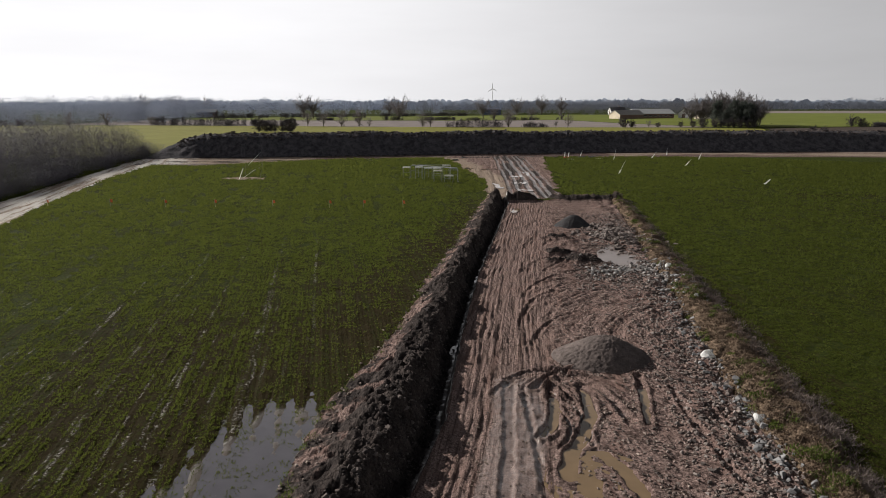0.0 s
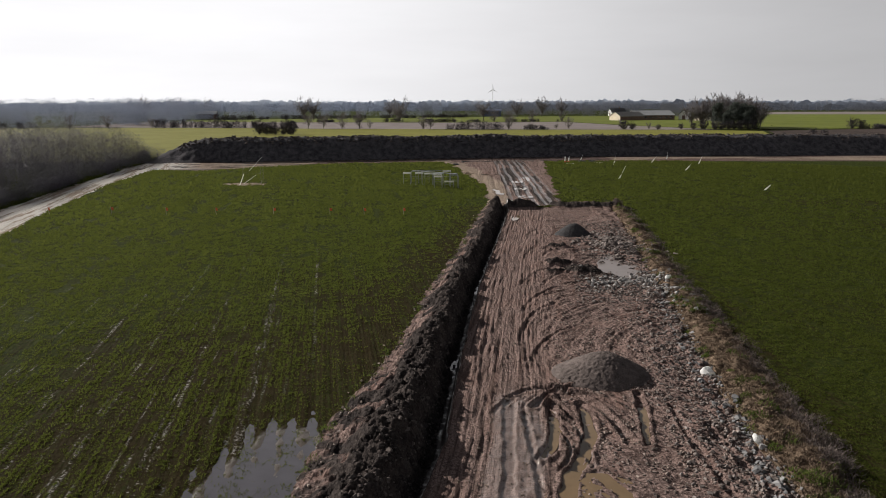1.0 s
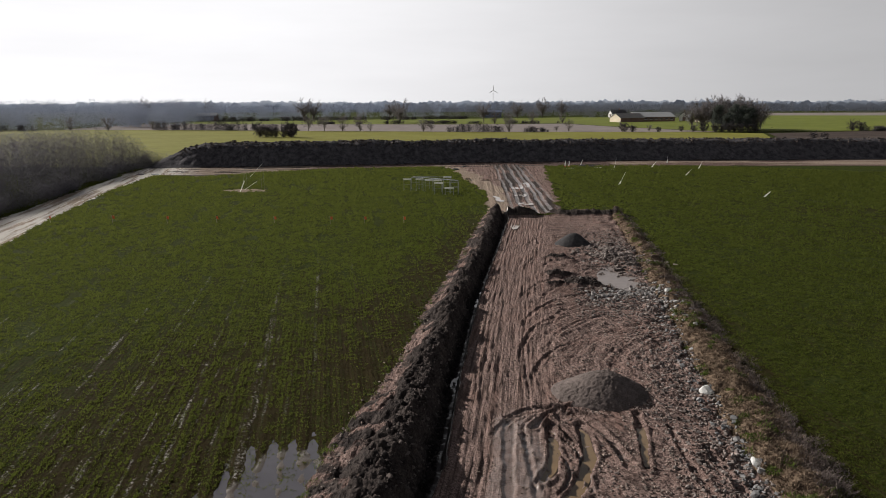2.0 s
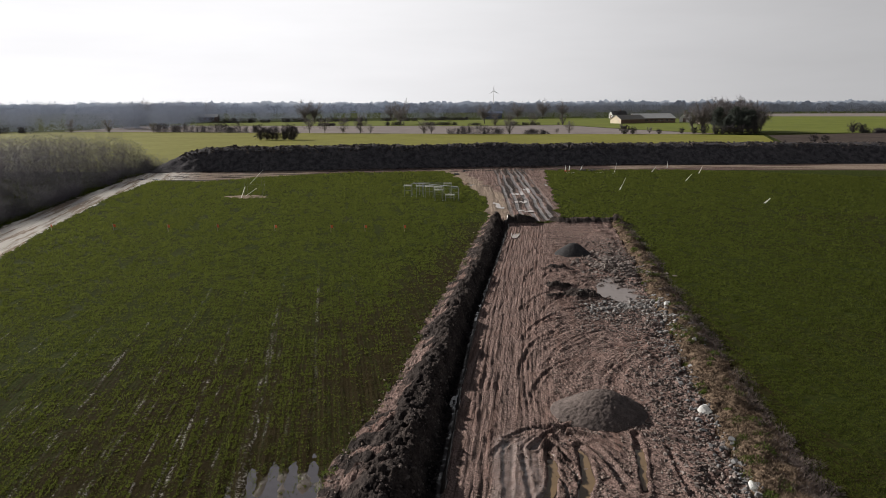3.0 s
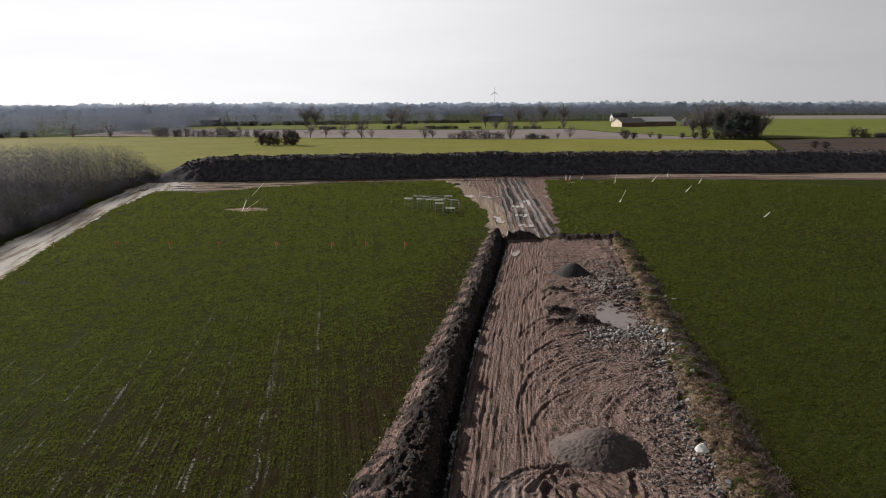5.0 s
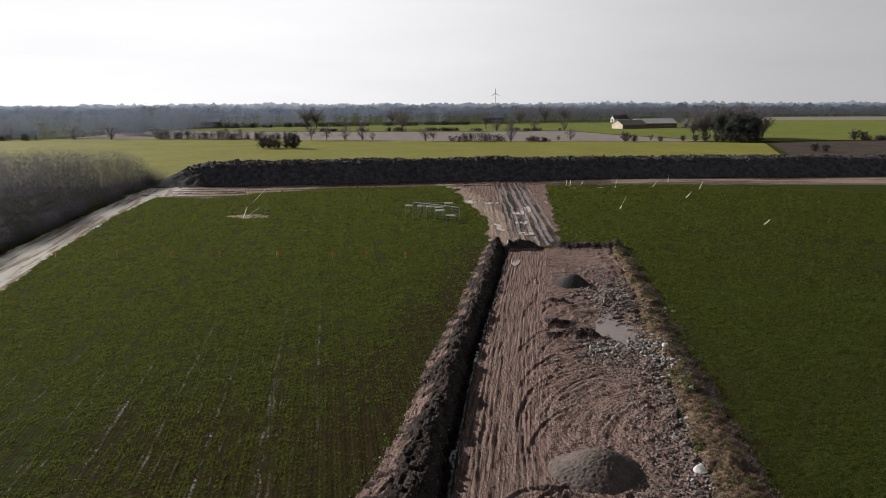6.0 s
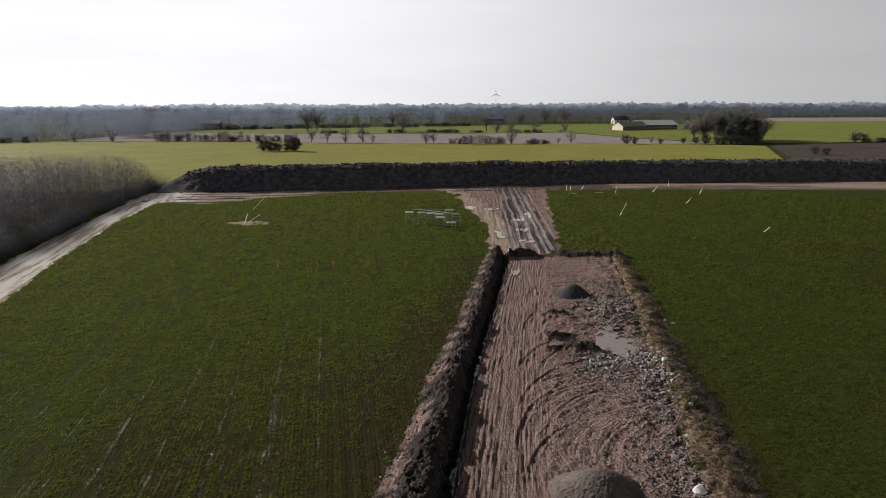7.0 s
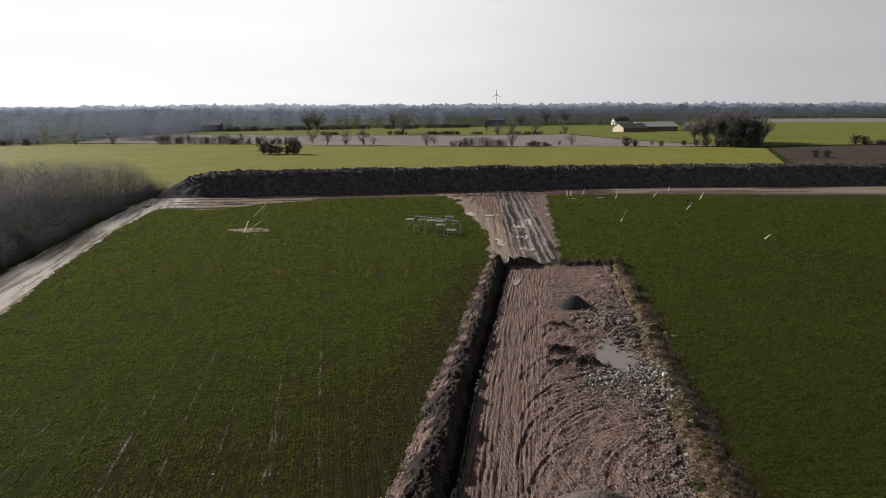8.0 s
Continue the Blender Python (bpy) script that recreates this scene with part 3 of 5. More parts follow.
    ribs = 1 - np.abs(fbm(x - 0.035 * y + 0.35 * wob, y * 0.09, 0.9, 64, 3)) * 2.2
    h = h + on_road * (0.45 * lanes + 0.075 * ribs + 0.14 * fbm(x, y, 0.9, 61) - 0.05)
    # tracks along the wood and along the bund
    ti, to = along(y, TRACK_Y, TRACK_IN) + 1.2 * wob, along(y, TRACK_Y, TRACK_OUT) + 1.2 * wob
    on_track = smooth(0.3, -0.3, x - ti) * smooth(-0.3, 0.3, x - to) * smooth(18, 24, y) * smooth(151, 148, y)
    by = along(x, BUND_X, BUND_Y)
    hy = along(x, HEAD_X, HEAD_Y) + 1.0 * wob
    on_head = smooth(-0.3, 0.3, y - hy) * smooth(0.8, -0.4, y - by) * smooth(-66, -63, x) * smooth(135, 125, x)
    both = np.maximum(on_track, on_head)
    s = np.where(on_head > on_track, (y - by), (x - ti) * 0.9)
    h = h + both * (0.07 * np.sin(s * 2.4 + 2 * wob) - 0.05 + 0.05 * fbm(x, y, 1.5, 62))
    # bund
    back = y - by - 0.5 * wob
    endy = smooth(-66, -52, x + 0.25 * (back - 6))
    high = (4.75 - 0.3 * smooth(0, 40, x) + 0.25 * fbm(x, y * 0, 9.0, 70)) * (0.25 + 0.75 * endy) * smooth(-67, -62, x) * smooth(150, 130, x)
    prof = smooth(-0.6, 6.2, back) * smooth(17.5, 9.5, back)
    lump = (0.50 * fbm(x, y, 2.2, 71) + 0.42 * (0.6 - 1.8 * np.abs(fbm(x, y, 0.9, 72, 2)))) * smooth(0.3, 2.0, back) * smooth(17, 14, back)
    bund = high * prof + lump * np.clip(high / 3, 0, 1)
    on_bund = (back > -0.2) & (back < 17.3) & (x > -67) & (x < 148)
    h = np.where(on_bund, h * 0.3 + bund, h)
    # covers
    mud = np.maximum.reduce([in_pad, on_road, on_bund * 1.0, both * 0.75, np.clip(on_bank, 0, 1)])
    ditchwet = on_bank * smooth(0.6, 0.8, fall) * (x > crest)
    dark = np.maximum.reduce([
        on_bank * np.where(x < crest, 0.50 + 0.36 * smooth(0.2, 0.9, rise) + 0.7 * fbm(x, y, 0.9, 80), 1.0),
        in_pad * np.clip(2.6 * mounds, 0, 0.85), 0.5 * in_pad * heaped,
        # soil ridge darkened on its near face only, shade painted in
        np.clip(ridge * 2.2, 0, 1) * smooth(0.2, -0.4, y - ridge_y),
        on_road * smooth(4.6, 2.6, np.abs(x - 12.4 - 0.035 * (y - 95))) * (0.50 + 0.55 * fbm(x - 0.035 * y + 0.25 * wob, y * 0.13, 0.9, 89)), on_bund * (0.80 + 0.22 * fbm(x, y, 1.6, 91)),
        0.6 * both * smooth(0.15, 0.6, np.sin(s * 1.5 + 3 * wob) + 0.5 * fbm(x * 0.15, y, 1.5, 86)) * np.where(on_head > on_track, smooth(44, 34, x), 0.0)])
    sand = np.maximum.reduce([
        on_road * smooth(4.8, 2.6, x - rl + 1.5 * fbm(x, y, 2.5, 87)) * (0.8 + 0.5 * fbm(x, y, 1.6, 81)),
        on_road * smooth(2.6, 1.0, rr - x) * 0.36,
        on_head * smooth(36, 40, x) * smooth(1.5, 4.0, y - hy) * (0.6 + 0.7 * fbm(x * 0.12, y, 1.6, 92)), on_track * (0.85 + 0.4 * fbm(x + 0.22 * y, y * 0.1, 1.2, 82)),
        on_head * smooth(-20, -32, x) * 0.62])
    wet = np.maximum.reduce([
        in_pad * (0.45 * swale + 0.9 * wetspot + 4.0 * np.clip(-ruts - troughs - 0.03, 0, 0.18) + 0.55 * slurry),
        both * (0.22 + 0.5 * np.where(on_head > on_track, fbm(x * 0.12, y, 1.0, 83), fbm(x + 0.22 * y, y * 0.10, 1.0, 88))) * smooth(40, 20, x), on_road * (np.clip(-lanes * 4, 0, 0.7) + 0.25 * smooth(4.0, 2.0, np.abs(x - 12.6 - 0.035 * (y - 95)))), smooth(0.25, 0.8, flood) * 0.75 * (x < edge), ditchwet * 0.7])
    verge_c = in_verge
    near_bank = smooth(7.0, 0.5, edge - x) * near * (x < edge) + smooth(3.0, 0.5, x - verge) * near * (x > verge) * 0.4
    thin = np.clip(0.75 * smooth(75, 25, y) * smooth(-26, -10, x) * (x < edge) + 0.8 * near_bank + 0.5 * smooth(70, 18, y), 0, 1)
    thin = np.maximum(thin, 1.0 * np.exp(-(((x - 52 + 0.2 * (y - 80)) / 18) ** 2) - ((y - 78) / 16) ** 2) * (0.6 + 0.6 * fbm(x, y, 6.0, 84)))
    bare = np.exp(-(((x + 31.0) / 4.4) ** 2) - ((y - 109.5) / 2.6) ** 2) + 0.45 * fbm(x, y, 2.0, 85)
    sand = np.maximum(sand, smooth(0.35, 0.6, bare) * (np.abs(x + 31) < 9) * (np.abs(y - 109.5) < 7) * (0.66 + 0.4 * fbm(x, y, 0.8, 93)))
    region = np.zeros(h.shape, int)
    for k, where in enumerate((on_bank > 0.5, in_pad > 0.5, in_verge > 0.5, (ridge > 0.22), on_road > 0.5, both > 0.5, on_bund & (back > 0.0)), 1):
        region = np.where(where, k, region)
    return h, (mud, np.clip(dark, 0, 1), np.clip(sand, 0, 1)), (np.clip(wet, 0, 1), verge_c, thin), region


def steps(*spans):
    out = [np.array([spans[0][0]])]
    for a0, a1, s in spans:
        out.append(np.linspace(a0, a1, max(1, round((a1 - a0) / s)) + 1)[1:])
    return np.concatenate(out)


growth = 62 + np.cumsum(2.4 * 1.28 ** np.arange(30))
growth = growth[growth < 4600]
XS = np.concatenate([-growth[::-1] - 10, steps((-72, -24, 0.6), (-24, -10.5, 0.32), (-10.5, -6, 0.15), (-6, 12, 0.075), (12, 20, 0.12), (20, 25, 0.25), (25, 62, 1.0)), growth])
grow_y = 182 + np.cumsum(1.6 * 1.2 ** np.arange(48))
grow_y = grow_y[grow_y < 4800]
YS = np.concatenate([-np.cumsum(6 * 1.4 ** np.arange(16))[::-1] + 5, steps((8, 17, 1.0), (17, 34, 0.08), (34, 50, 0.11), (50, 90, 0.18), (90, 146, 0.5), (146, 182, 0.45)), grow_y])
GX, GY = np.meshgrid(XS, YS)
# the grid's long lines lean with the wheel lanes
GX = GX + np.interp(GY, (17, *FOOT_Y[1:], 146), (-0.4, *[v + 1.0 for v in FOOT_X[1:]], 11.0)) * np.interp(GX, (-72, -8, 18, 62), (0, 1, 1, 0))
GZ, COVER_A, COVER_B, REGION = land(GX, GY)


def ground_at(x, y):
    """Height of the ground at places."""
    return land(np.atleast_1d(np.asarray(x, float)), np.atleast_1d(np.asarray(y, float)))[0]


def build_land():
    ny, nx = GX.shape
    idx = np.arange(ny * nx).reshape(ny, nx)
    quads = np.stack([idx[:-1, :-1], idx[:-1, 1:], idx[1:, 1:], idx[1:, :-1]], -1).reshape(-1, 4)
    region = REGION[:-1, :-1].ravel()
    places = np.stack([GX, GY, GZ], -1).reshape(-1, 3)
    ca = np.stack([np.ravel(c) for c in COVER_A], 1)
    cb = np.stack([np.ravel(c) for c in COVER_B], 1)
    names = (
        ("ground", "flat field of thin green winter crop on dark soil", "field"),
        ("spoil_bank", "long bank of dark dug topsoil beside a ditch", "earth bank"),
        ("mud_pad", "churned brown mud with wheel ruts and rubble", "mud ground"),
        ("grass_verge", "low bank of dry brown grass beside the mud", "verge"),
        ("soil_ridge", "low ridge of soil across the mud", "earth bank"),
        ("access_road", "rutted muddy road with puddles between two fields", "road"),
        ("farm_track", "wet sandy track along the edge of the field", "track"),
        ("earth_bund", "long high bund of dark heaped topsoil", "earth bund"),
    )
    for k, (name, label, cat) in enumerate(names):
        q = quads[region == k]
        used, inv = np.unique(q, return_inverse=True)
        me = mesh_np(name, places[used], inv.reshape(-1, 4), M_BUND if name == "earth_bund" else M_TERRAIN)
        for key, values in (("cover_a", ca), ("cover_b", cb)):
            at = me.color_attributes.new(key, "FLOAT_COLOR", "POINT")
            at.data.foreach_set("color", np.concatenate([values[used], np.ones((len(used), 1))], 1).astype(np.float32).ravel())
        put(name, me, None, label, cat, "", "structure")


build_land()

# ---------------------------------------------------------------- more materials
M_GRAVEL = two_tone("gravel", (0.045, 0.037, 0.034), (0.175, 0.142, 0.130), 0.06, 0.95, bump=0.03, specular=0.1)
M_DARKGRAVEL = two_tone("dark_gravel", (0.022, 0.022, 0.024), (0.080, 0.076, 0.076), 0.06, 0.95, bump=0.03, specular=0.1)
M_STONE = by_object("rubble_stone", (0.046, 0.045, 0.047), (0.245, 0.24, 0.238), 0.15, 0.85, 0.03)
M_STONES = two_tone("rubble_stones", (0.060, 0.048, 0.043), (0.235, 0.20, 0.182), 0.4, 0.9, island=True, specular=0.2)
M_PALE = two_tone("pale_concrete", (0.085, 0.078, 0.075), (0.36, 0.345, 0.33), 0.4, 0.9, island=True, specular=0.2)
M_PEBBLE = two_tone("pebbles", (0.062, 0.046, 0.040), (0.30, 0.235, 0.20), 0.4, 0.9, island=True)
M_CLOD = two_tone("soil_clods", (0.038, 0.033, 0.032), (0.125, 0.105, 0.095), 0.4, 0.95, island=True, specular=0.05)
M_BROWNCLOD = two_tone("brown_clods", (0.07, 0.052, 0.042), (0.20, 0.15, 0.12), 0.4, 0.95, island=True)
M_CROP = leaf("crop_blades", (0.039, 0.049, 0.010), (0.091, 0.106, 0.022), 2.0, 0.1, 0.8, 0.03, 0.72)
M_STRAW = two_tone("dry_grass", (0.080, 0.056, 0.040), (0.235, 0.175, 0.125), 0.6, 0.9, island=True, specular=0.1)
M_BRAMBLE = two_tone("bramble_stems", (0.06, 0.048, 0.044), (0.18, 0.145, 0.13), 0.6, 0.9, island=True, specular=0.1)
M_WEED = leaf("weed_leaves", (0.036, 0.055, 0.012), (0.10, 0.125, 0.03), 0.5)
M_WHITE = leaf("white_plastic", (0.68, 0.68, 0.66), (0.84, 0.84, 0.82), 0.4)
M_STEEL = two_tone("galvanised_steel", (0.22, 0.23, 0.25), (0.42, 0.43, 0.45), 0.3, 0.45, 0.8)
M_ORANGE = two_tone("orange_paint", (0.55, 0.10, 0.03), (0.75, 0.16, 0.05), 0.1, 0.6)
M_RED = two_tone("red_paint", (0.45, 0.05, 0.03), (0.6, 0.09, 0.06), 0.1, 0.6)
M_TIMBER = two_tone("weathered_timber", (0.28, 0.24, 0.19), (0.5, 0.45, 0.38), 0.2, 0.8)
M_RUBBER = two_tone("black_rubber", (0.012, 0.012, 0.012), (0.04, 0.04, 0.04), 0.2, 0.7)


def water_material(name, color, rough):
    n = Nodes(name)
    n.bump(n.noise(0.25, 2.0), 0.08, 0.01)
    c = n.mix(n.noise(0.8, 3.0), color, tuple(v * 0.6 for v in color))
    n.bsdf.inputs["IOR"].default_value = 1.33
    return n.done(c, rough)


M_WATER = water_material("muddy_water", (0.20, 0.135, 0.075), 0.06)
M_WETMUD = water_material("wet_grey_mud", (0.205, 0.172, 0.158), 0.32)
M_FLOOD = water_material("flood_water", (0.085, 0.080, 0.090), 0.10)


# ---------------------------------------------------------------- water
def puddle(x, y, rx, ry, turn=0.0, level=40, material=None, label="shallow brown muddy puddle in a wheel rut", seed=0, lift=0.0):
    k = 40
    ang = np.arange(k) * 2 * np.pi / k
    r = 1 + 0.28 * fbm(np.cos(ang) * 1.6 + seed * 3.1, np.sin(ang) * 1.6, 1.0, 90 + seed)
    px, py = rx * r * np.cos(ang), ry * r * np.sin(ang)
    c, s = math.cos(radians(turn)), math.sin(radians(turn))
    wx, wy = x + c * px - s * py, y + s * px + c * py
    f = np.sqrt(np.linspace(0.02, 1, 8))[:, None]
    z = float(np.percentile(ground_at((x + f * (wx - x)).ravel(), (y + f * (wy - y)).ravel()), level)) + lift
    verts = [(x, y, z)] + [(a0, b0, z) for a0, b0 in zip(wx, wy)]
    faces = [(0, i + 1, (i + 1) % k + 1) for i in range(k)]
    put("puddle", mesh_np("puddle", verts, faces, material or M_WATER, True), None, label, "puddle", "puddles")


def trough_water(pts, wide, lift, seed):
    """Water lying along a trough, wider than its floor so that the mud draws the shore."""
    pts = np.array(pts)
    s0 = np.concatenate([[0], np.cumsum(np.hypot(*np.diff(pts, axis=0).T))])
    t = np.linspace(0.03 * s0[-1], 0.97 * s0[-1], 24)
    cx, cy = np.interp(t, s0, pts[:, 0]), np.interp(t, s0, pts[:, 1])
    dx, dy = np.gradient(cx), np.gradient(cy)
    ln = np.hypot(dx, dy)
    w = wide * np.sqrt(np.sin(np.linspace(0.12, np.pi - 0.12, 24))) * (0.9 + 0.3 * vnoise(t * 1.5, 0 * t, 95 + seed))
    z = float(np.percentile(ground_at(cx, cy), 50)) + lift
    left = np.stack([cx - dy / ln * w, cy + dx / ln * w, 0 * t + z], 1)
    right = np.stack([cx + dy / ln * w, cy - dx / ln * w, 0 * t + z], 1)
    k = np.arange(23)
    put("puddle", mesh_np("puddle", np.concatenate([left, right]), np.stack([k, k + 24, k + 25, k + 1], 1), M_WATER, True), None, "brown muddy water lying in a bent wheel rut", "puddle", "puddles")


for k, (pts, w, d) in enumerate(WALLOWS[:4]):
    trough_water(pts, w * 0.42, 0.03, k)
for k, row in enumerate([(5.1, 20.0, 1.7, 2.2, 0, 45)]):
    puddle(*row, seed=k)
for k, row in enumerate([
    (7.9, 99.0, 0.9, 3.2, 8, 60), (11.7, 112.6, 0.8, 1.6, 0, 55), (12.8, 113.4, 0.45, 2.8, -3, 62), (14.3, 116.5, 0.75, 3.4, -4, 60),
    (12.1, 103.2, 0.55, 1.8, 0, 62), (11.0, 103.0, 0.8, 0.9, 0, 55), (11.4, 94.0, 1.3, 1.1, 0, 55), (4.4, 126.0, 1.2, 2.4, 10, 60),
    (8.3, 124.0, 1.5, 1.2, 0, 55), (8.2, 77.0, 0.5, 2.0, -8, 60), (18.4, 124.5, 1.2, 1.4, 0, 50),
], 20):
    puddle(*row, label="pale shining puddle on the muddy access road", seed=k)
puddle(14.5, 54.2, 2.0, 5.0, -14, 52, M_WETMUD, "grey wet hollow between rubble on the mud", 51)
for k, (yy, ll) in enumerate(((47.5, 1.6), (50.5, 1.2), (33.0, 1.5))):
    puddle(float(along(yy, FOOT_Y, FOOT_X)) - 0.35, yy, 0.3, ll, -8, 30, M_FLOOD, "narrow puddle at the foot of the bank", 60 + k)
for k, row in enumerate([(-59.0, 136.0, 3.0, 0.9, 5, 50),
                         (-53.0, 139.0, 3.6, 0.7, 6, 50), (-45.0, 140.0, 4.0, 0.6, 5, 50)], 70):
    puddle(*row, material=M_FLOOD, label="shining puddle on the sandy farm track", seed=k)


# standing water over the low corner of the field, up to the bank
flood_y = np.linspace(12.0, 34.0, 12)
flood_in = along(flood_y, CREST_Y, CREST_X) - 0.3
flood_out = flood_in - 11.0
rim = np.concatenate([np.stack([flood_out, flood_y, 0 * flood_y - 0.062], 1), np.stack([flood_in, flood_y, 0 * flood_y - 0.062], 1)])
k = np.arange(11)
put("flood_water", mesh_np("flood_water", rim, np.stack([k, k + 12, k + 13, k + 1], 1), M_FLOOD, True), None, "flooded corner of the crop field with standing water", "puddle", "puddles")


# ---------------------------------------------------------------- gravel heaps
def gravel_heap(x, y, rx, ry, tall, seed, peak, material, label):
    n = 90
    u, v = np.meshgrid(np.linspace(-1.25, 1.25, n), np.linspace(-1.25, 1.25, n))
    r = np.hypot(u, v) + 0.10 * fbm(u, v, 0.9, seed)
    r2 = np.hypot((u - peak) * np.where(u > peak, 1 / (1 - peak), 1 / (1 + peak)), v)
    cone = np.clip(1.06 - 0.5 * (r + r2), 0, 1)
    z = tall * (1.0 - np.sqrt((1.0 - np.clip(cone * 1.04, 0, 1)) ** 2 + 0.05)) + 0.02 * fbm(u * rx, v * ry, 0.9, seed + 1) * (cone > 0.02) + 0.022 * rng.normal(size=u.shape) * (cone > 0.05)
    wx, wy = x + u * rx, y + v * ry
    gz = ground_at(wx.ravel(), wy.ravel()).reshape(n, n)
    z = np.where(cone > 0.0, np.maximum(z + gz.mean(), gz - 0.06), gz - 0.08)
    idx = np.arange(n * n).reshape(n, n)
    quads = np.stack([idx[:-1, :-1], idx[:-1, 1:], idx[1:, 1:], idx[1:, :-1]], -1).reshape(-1, 4)
    me = mesh_np("gravel_mound", np.stack([wx, wy, z], -1).reshape(-1, 3), quads, material)
    return put("gravel_mound", me, None, label, "gravel heap", "gravel heaps")


gravel_heap(7.7, 31.2, 2.3, 1.9, 1.28, 100, 0.08, M_GRAVEL, "rounded heap of fine grey-brown gravel on the mud")
gravel_heap(12.9, 66.8, 1.75, 1.5, 1.35, 104, 0.1, M_DARKGRAVEL, "steep small heap of dark grey gravel on the mud")


# ---------------------------------------------------------------- stones
def stone_mesh(seed):
    r = random.Random(seed)
    bm = bmesh.new()
    for _ in range(13):
        v = Vector((r.gauss(0, 1), r.gauss(0, 1), r.gauss(0, 1))).normalized()
        bm.verts.new((v.x * 0.5, v.y * 0.42, v.z * 0.33))
    bmesh.ops.convex_hull(bm, input=bm.verts)
    bmesh.ops.delete(bm, geom=[v for v in bm.verts if not v.link_faces], context="VERTS")
    bmesh.ops.triangulate(bm, faces=bm.faces)
    bmesh.ops.recalc_face_normals(bm, faces=bm.faces)
    me = bpy.data.meshes.new("stone")
    bm.to_mesh(me)
    bm.free()
    me.materials.append(M_STONE)
    return me


STONES = [stone_mesh(k) for k in range(9)]
SHAPES = []
for me in STONES:
    co = np.zeros(len(me.vertices) * 3, np.float32)
    me.vertices.foreach_get("co", co)
    tri = np.zeros(len(me.polygons) * 3, np.int32)
    me.polygons.foreach_get("vertices", tri)
    SHAPES.append((co.reshape(-1, 3), tri.reshape(-1, 3)))


def scattered(name, x, y, size, material, label, category, sink=0.25, flatten=1.0):
    """Many stones or clods as one joined mesh."""
    z = ground_at(x, y)
    verts, faces, base = [], [], 0
    for k, (co, tri) in enumerate(SHAPES):
        pick = np.arange(len(x)) % len(SHAPES) == k
        m = int(pick.sum())
        if not m:
            continue
        t = rng.uniform(0, 2 * np.pi, m)
        s = size[pick]
        p = co[None] * s[:, None, None] * rng.uniform(0.7, 1.3, (m, 1, 3)) * np.array([1, 1, flatten])
        c0, s0 = np.cos(t)[:, None], np.sin(t)[:, None]
        q = np.stack([p[..., 0] * c0 - p[..., 1] * s0 + x[pick][:, None], p[..., 0] * s0 + p[..., 1] * c0 + y[pick][:, None],
                      p[..., 2] + (z[pick] + s * flatten * (0.33 - sink))[:, None]], -1)
        verts.append(q.reshape(-1, 3))
        faces.append((np.arange(m)[:, None, None] * len(co) + tri[None]).reshape(-1, 3) + base)
        base += m * len(co)
    me = mesh_np(name, np.concatenate(verts), np.concatenate(faces), material, True)
    return put(name, me, None, label, category, "", "stuff")


def band(n, y0, y1, off0, off1, power=1.0):
    """Random places beside the stone line, denser near the camera."""
    y = y0 * (y1 / y0) ** rng.uniform(0, 1, n)
    x = along(y, STONE_Y, STONE_X) + off0 + (off1 - off0) * rng.uniform(0, 1, n) ** power
    return x, y


rubble = empty("rubble_bank")
tagged(rubble, "bank of loose grey rubble stones along the mud", "rubble")
x, y = band(300, 17.5, 46, -0.8, 0.25)
size = rng.uniform(0.11, 0.29, 300) * rng.choice([1, 1, 1, 1.5], 300)
z = ground_at(x, y)
for k in range(300):
    ob = put("stone", STONES[k % 9], rubble)
    s = size[k]
    ob.matrix_basis = Matrix.LocRotScale((x[k], y[k], z[k] + 0.12 * s), Euler((rng.uniform(-0.5, 0.5), rng.uniform(-0.5, 0.5), rng.uniform(0, 6.28))), (s, s * rng.uniform(0.7, 1.2), s * rng.uniform(0.7, 1.1)))
parts = [band(3000, 17.5, 72, -3.6, 0.15, 0.5), band(1100, 43, 53, -6.0, -0.2, 0.8), band(900, 57, 74, -4.5, -0.3, 0.7)]
x, y = np.concatenate([p[0] for p in parts]), np.concatenate([p[1] for p in parts])
scattered("loose_rubble", x, y, rng.uniform(0.05, 0.26, len(x)), M_STONES, "loose broken concrete and stones strewn on the mud", "rubble")
x = np.concatenate([rng.uniform(10.6, 16.4, 330), rng.normal(15.4, 0.7, 190)])
y = np.concatenate([48.6 + 0.25 * (x[:330] - 13) + rng.normal(0, 0.9, 330), rng.normal(46.0, 2.6, 190)])
scattered("pale_rubble", x, y, rng.uniform(0.10, 0.42, 520), M_PALE, "pale broken concrete piled on the mud", "rubble")
x, y = 15.4 + rng.normal(0, 1.4, 700), 60.5 + rng.normal(0, 2.8, 700)
scattered("dark_rubble", x, y, rng.uniform(0.12, 0.5, 700), M_STONES, "heaped dark rubble between wet mud and verge", "rubble")
x, y = band(13000, 17.2, 78, -8.0, -0.2, 0.7)
keep = (x > along(y, FOOT_Y, FOOT_X) + 4.6) & (fbm(x, y, 1.6, 120) + 0.25 * rng.normal(size=len(x)) > -0.25)
u = x - along(y, STONE_Y, STONE_X)
keep &= (np.sin(2 * np.pi * u / 1.5 + 1.2 * fbm(x, y, 3.0, 121)) > -0.25) | (rng.random(len(x)) < 0.3)
for pts, w, d in WALLOWS:
    keep &= trough_gap(x, y, pts) > 0.6 * w
x, y = x[keep], y[keep]
scattered("scattered_pebbles", x, y, rng.uniform(0.04, 0.15, len(x)), M_PEBBLE, "small brown stones pressed into the mud", "stones", 0.2)
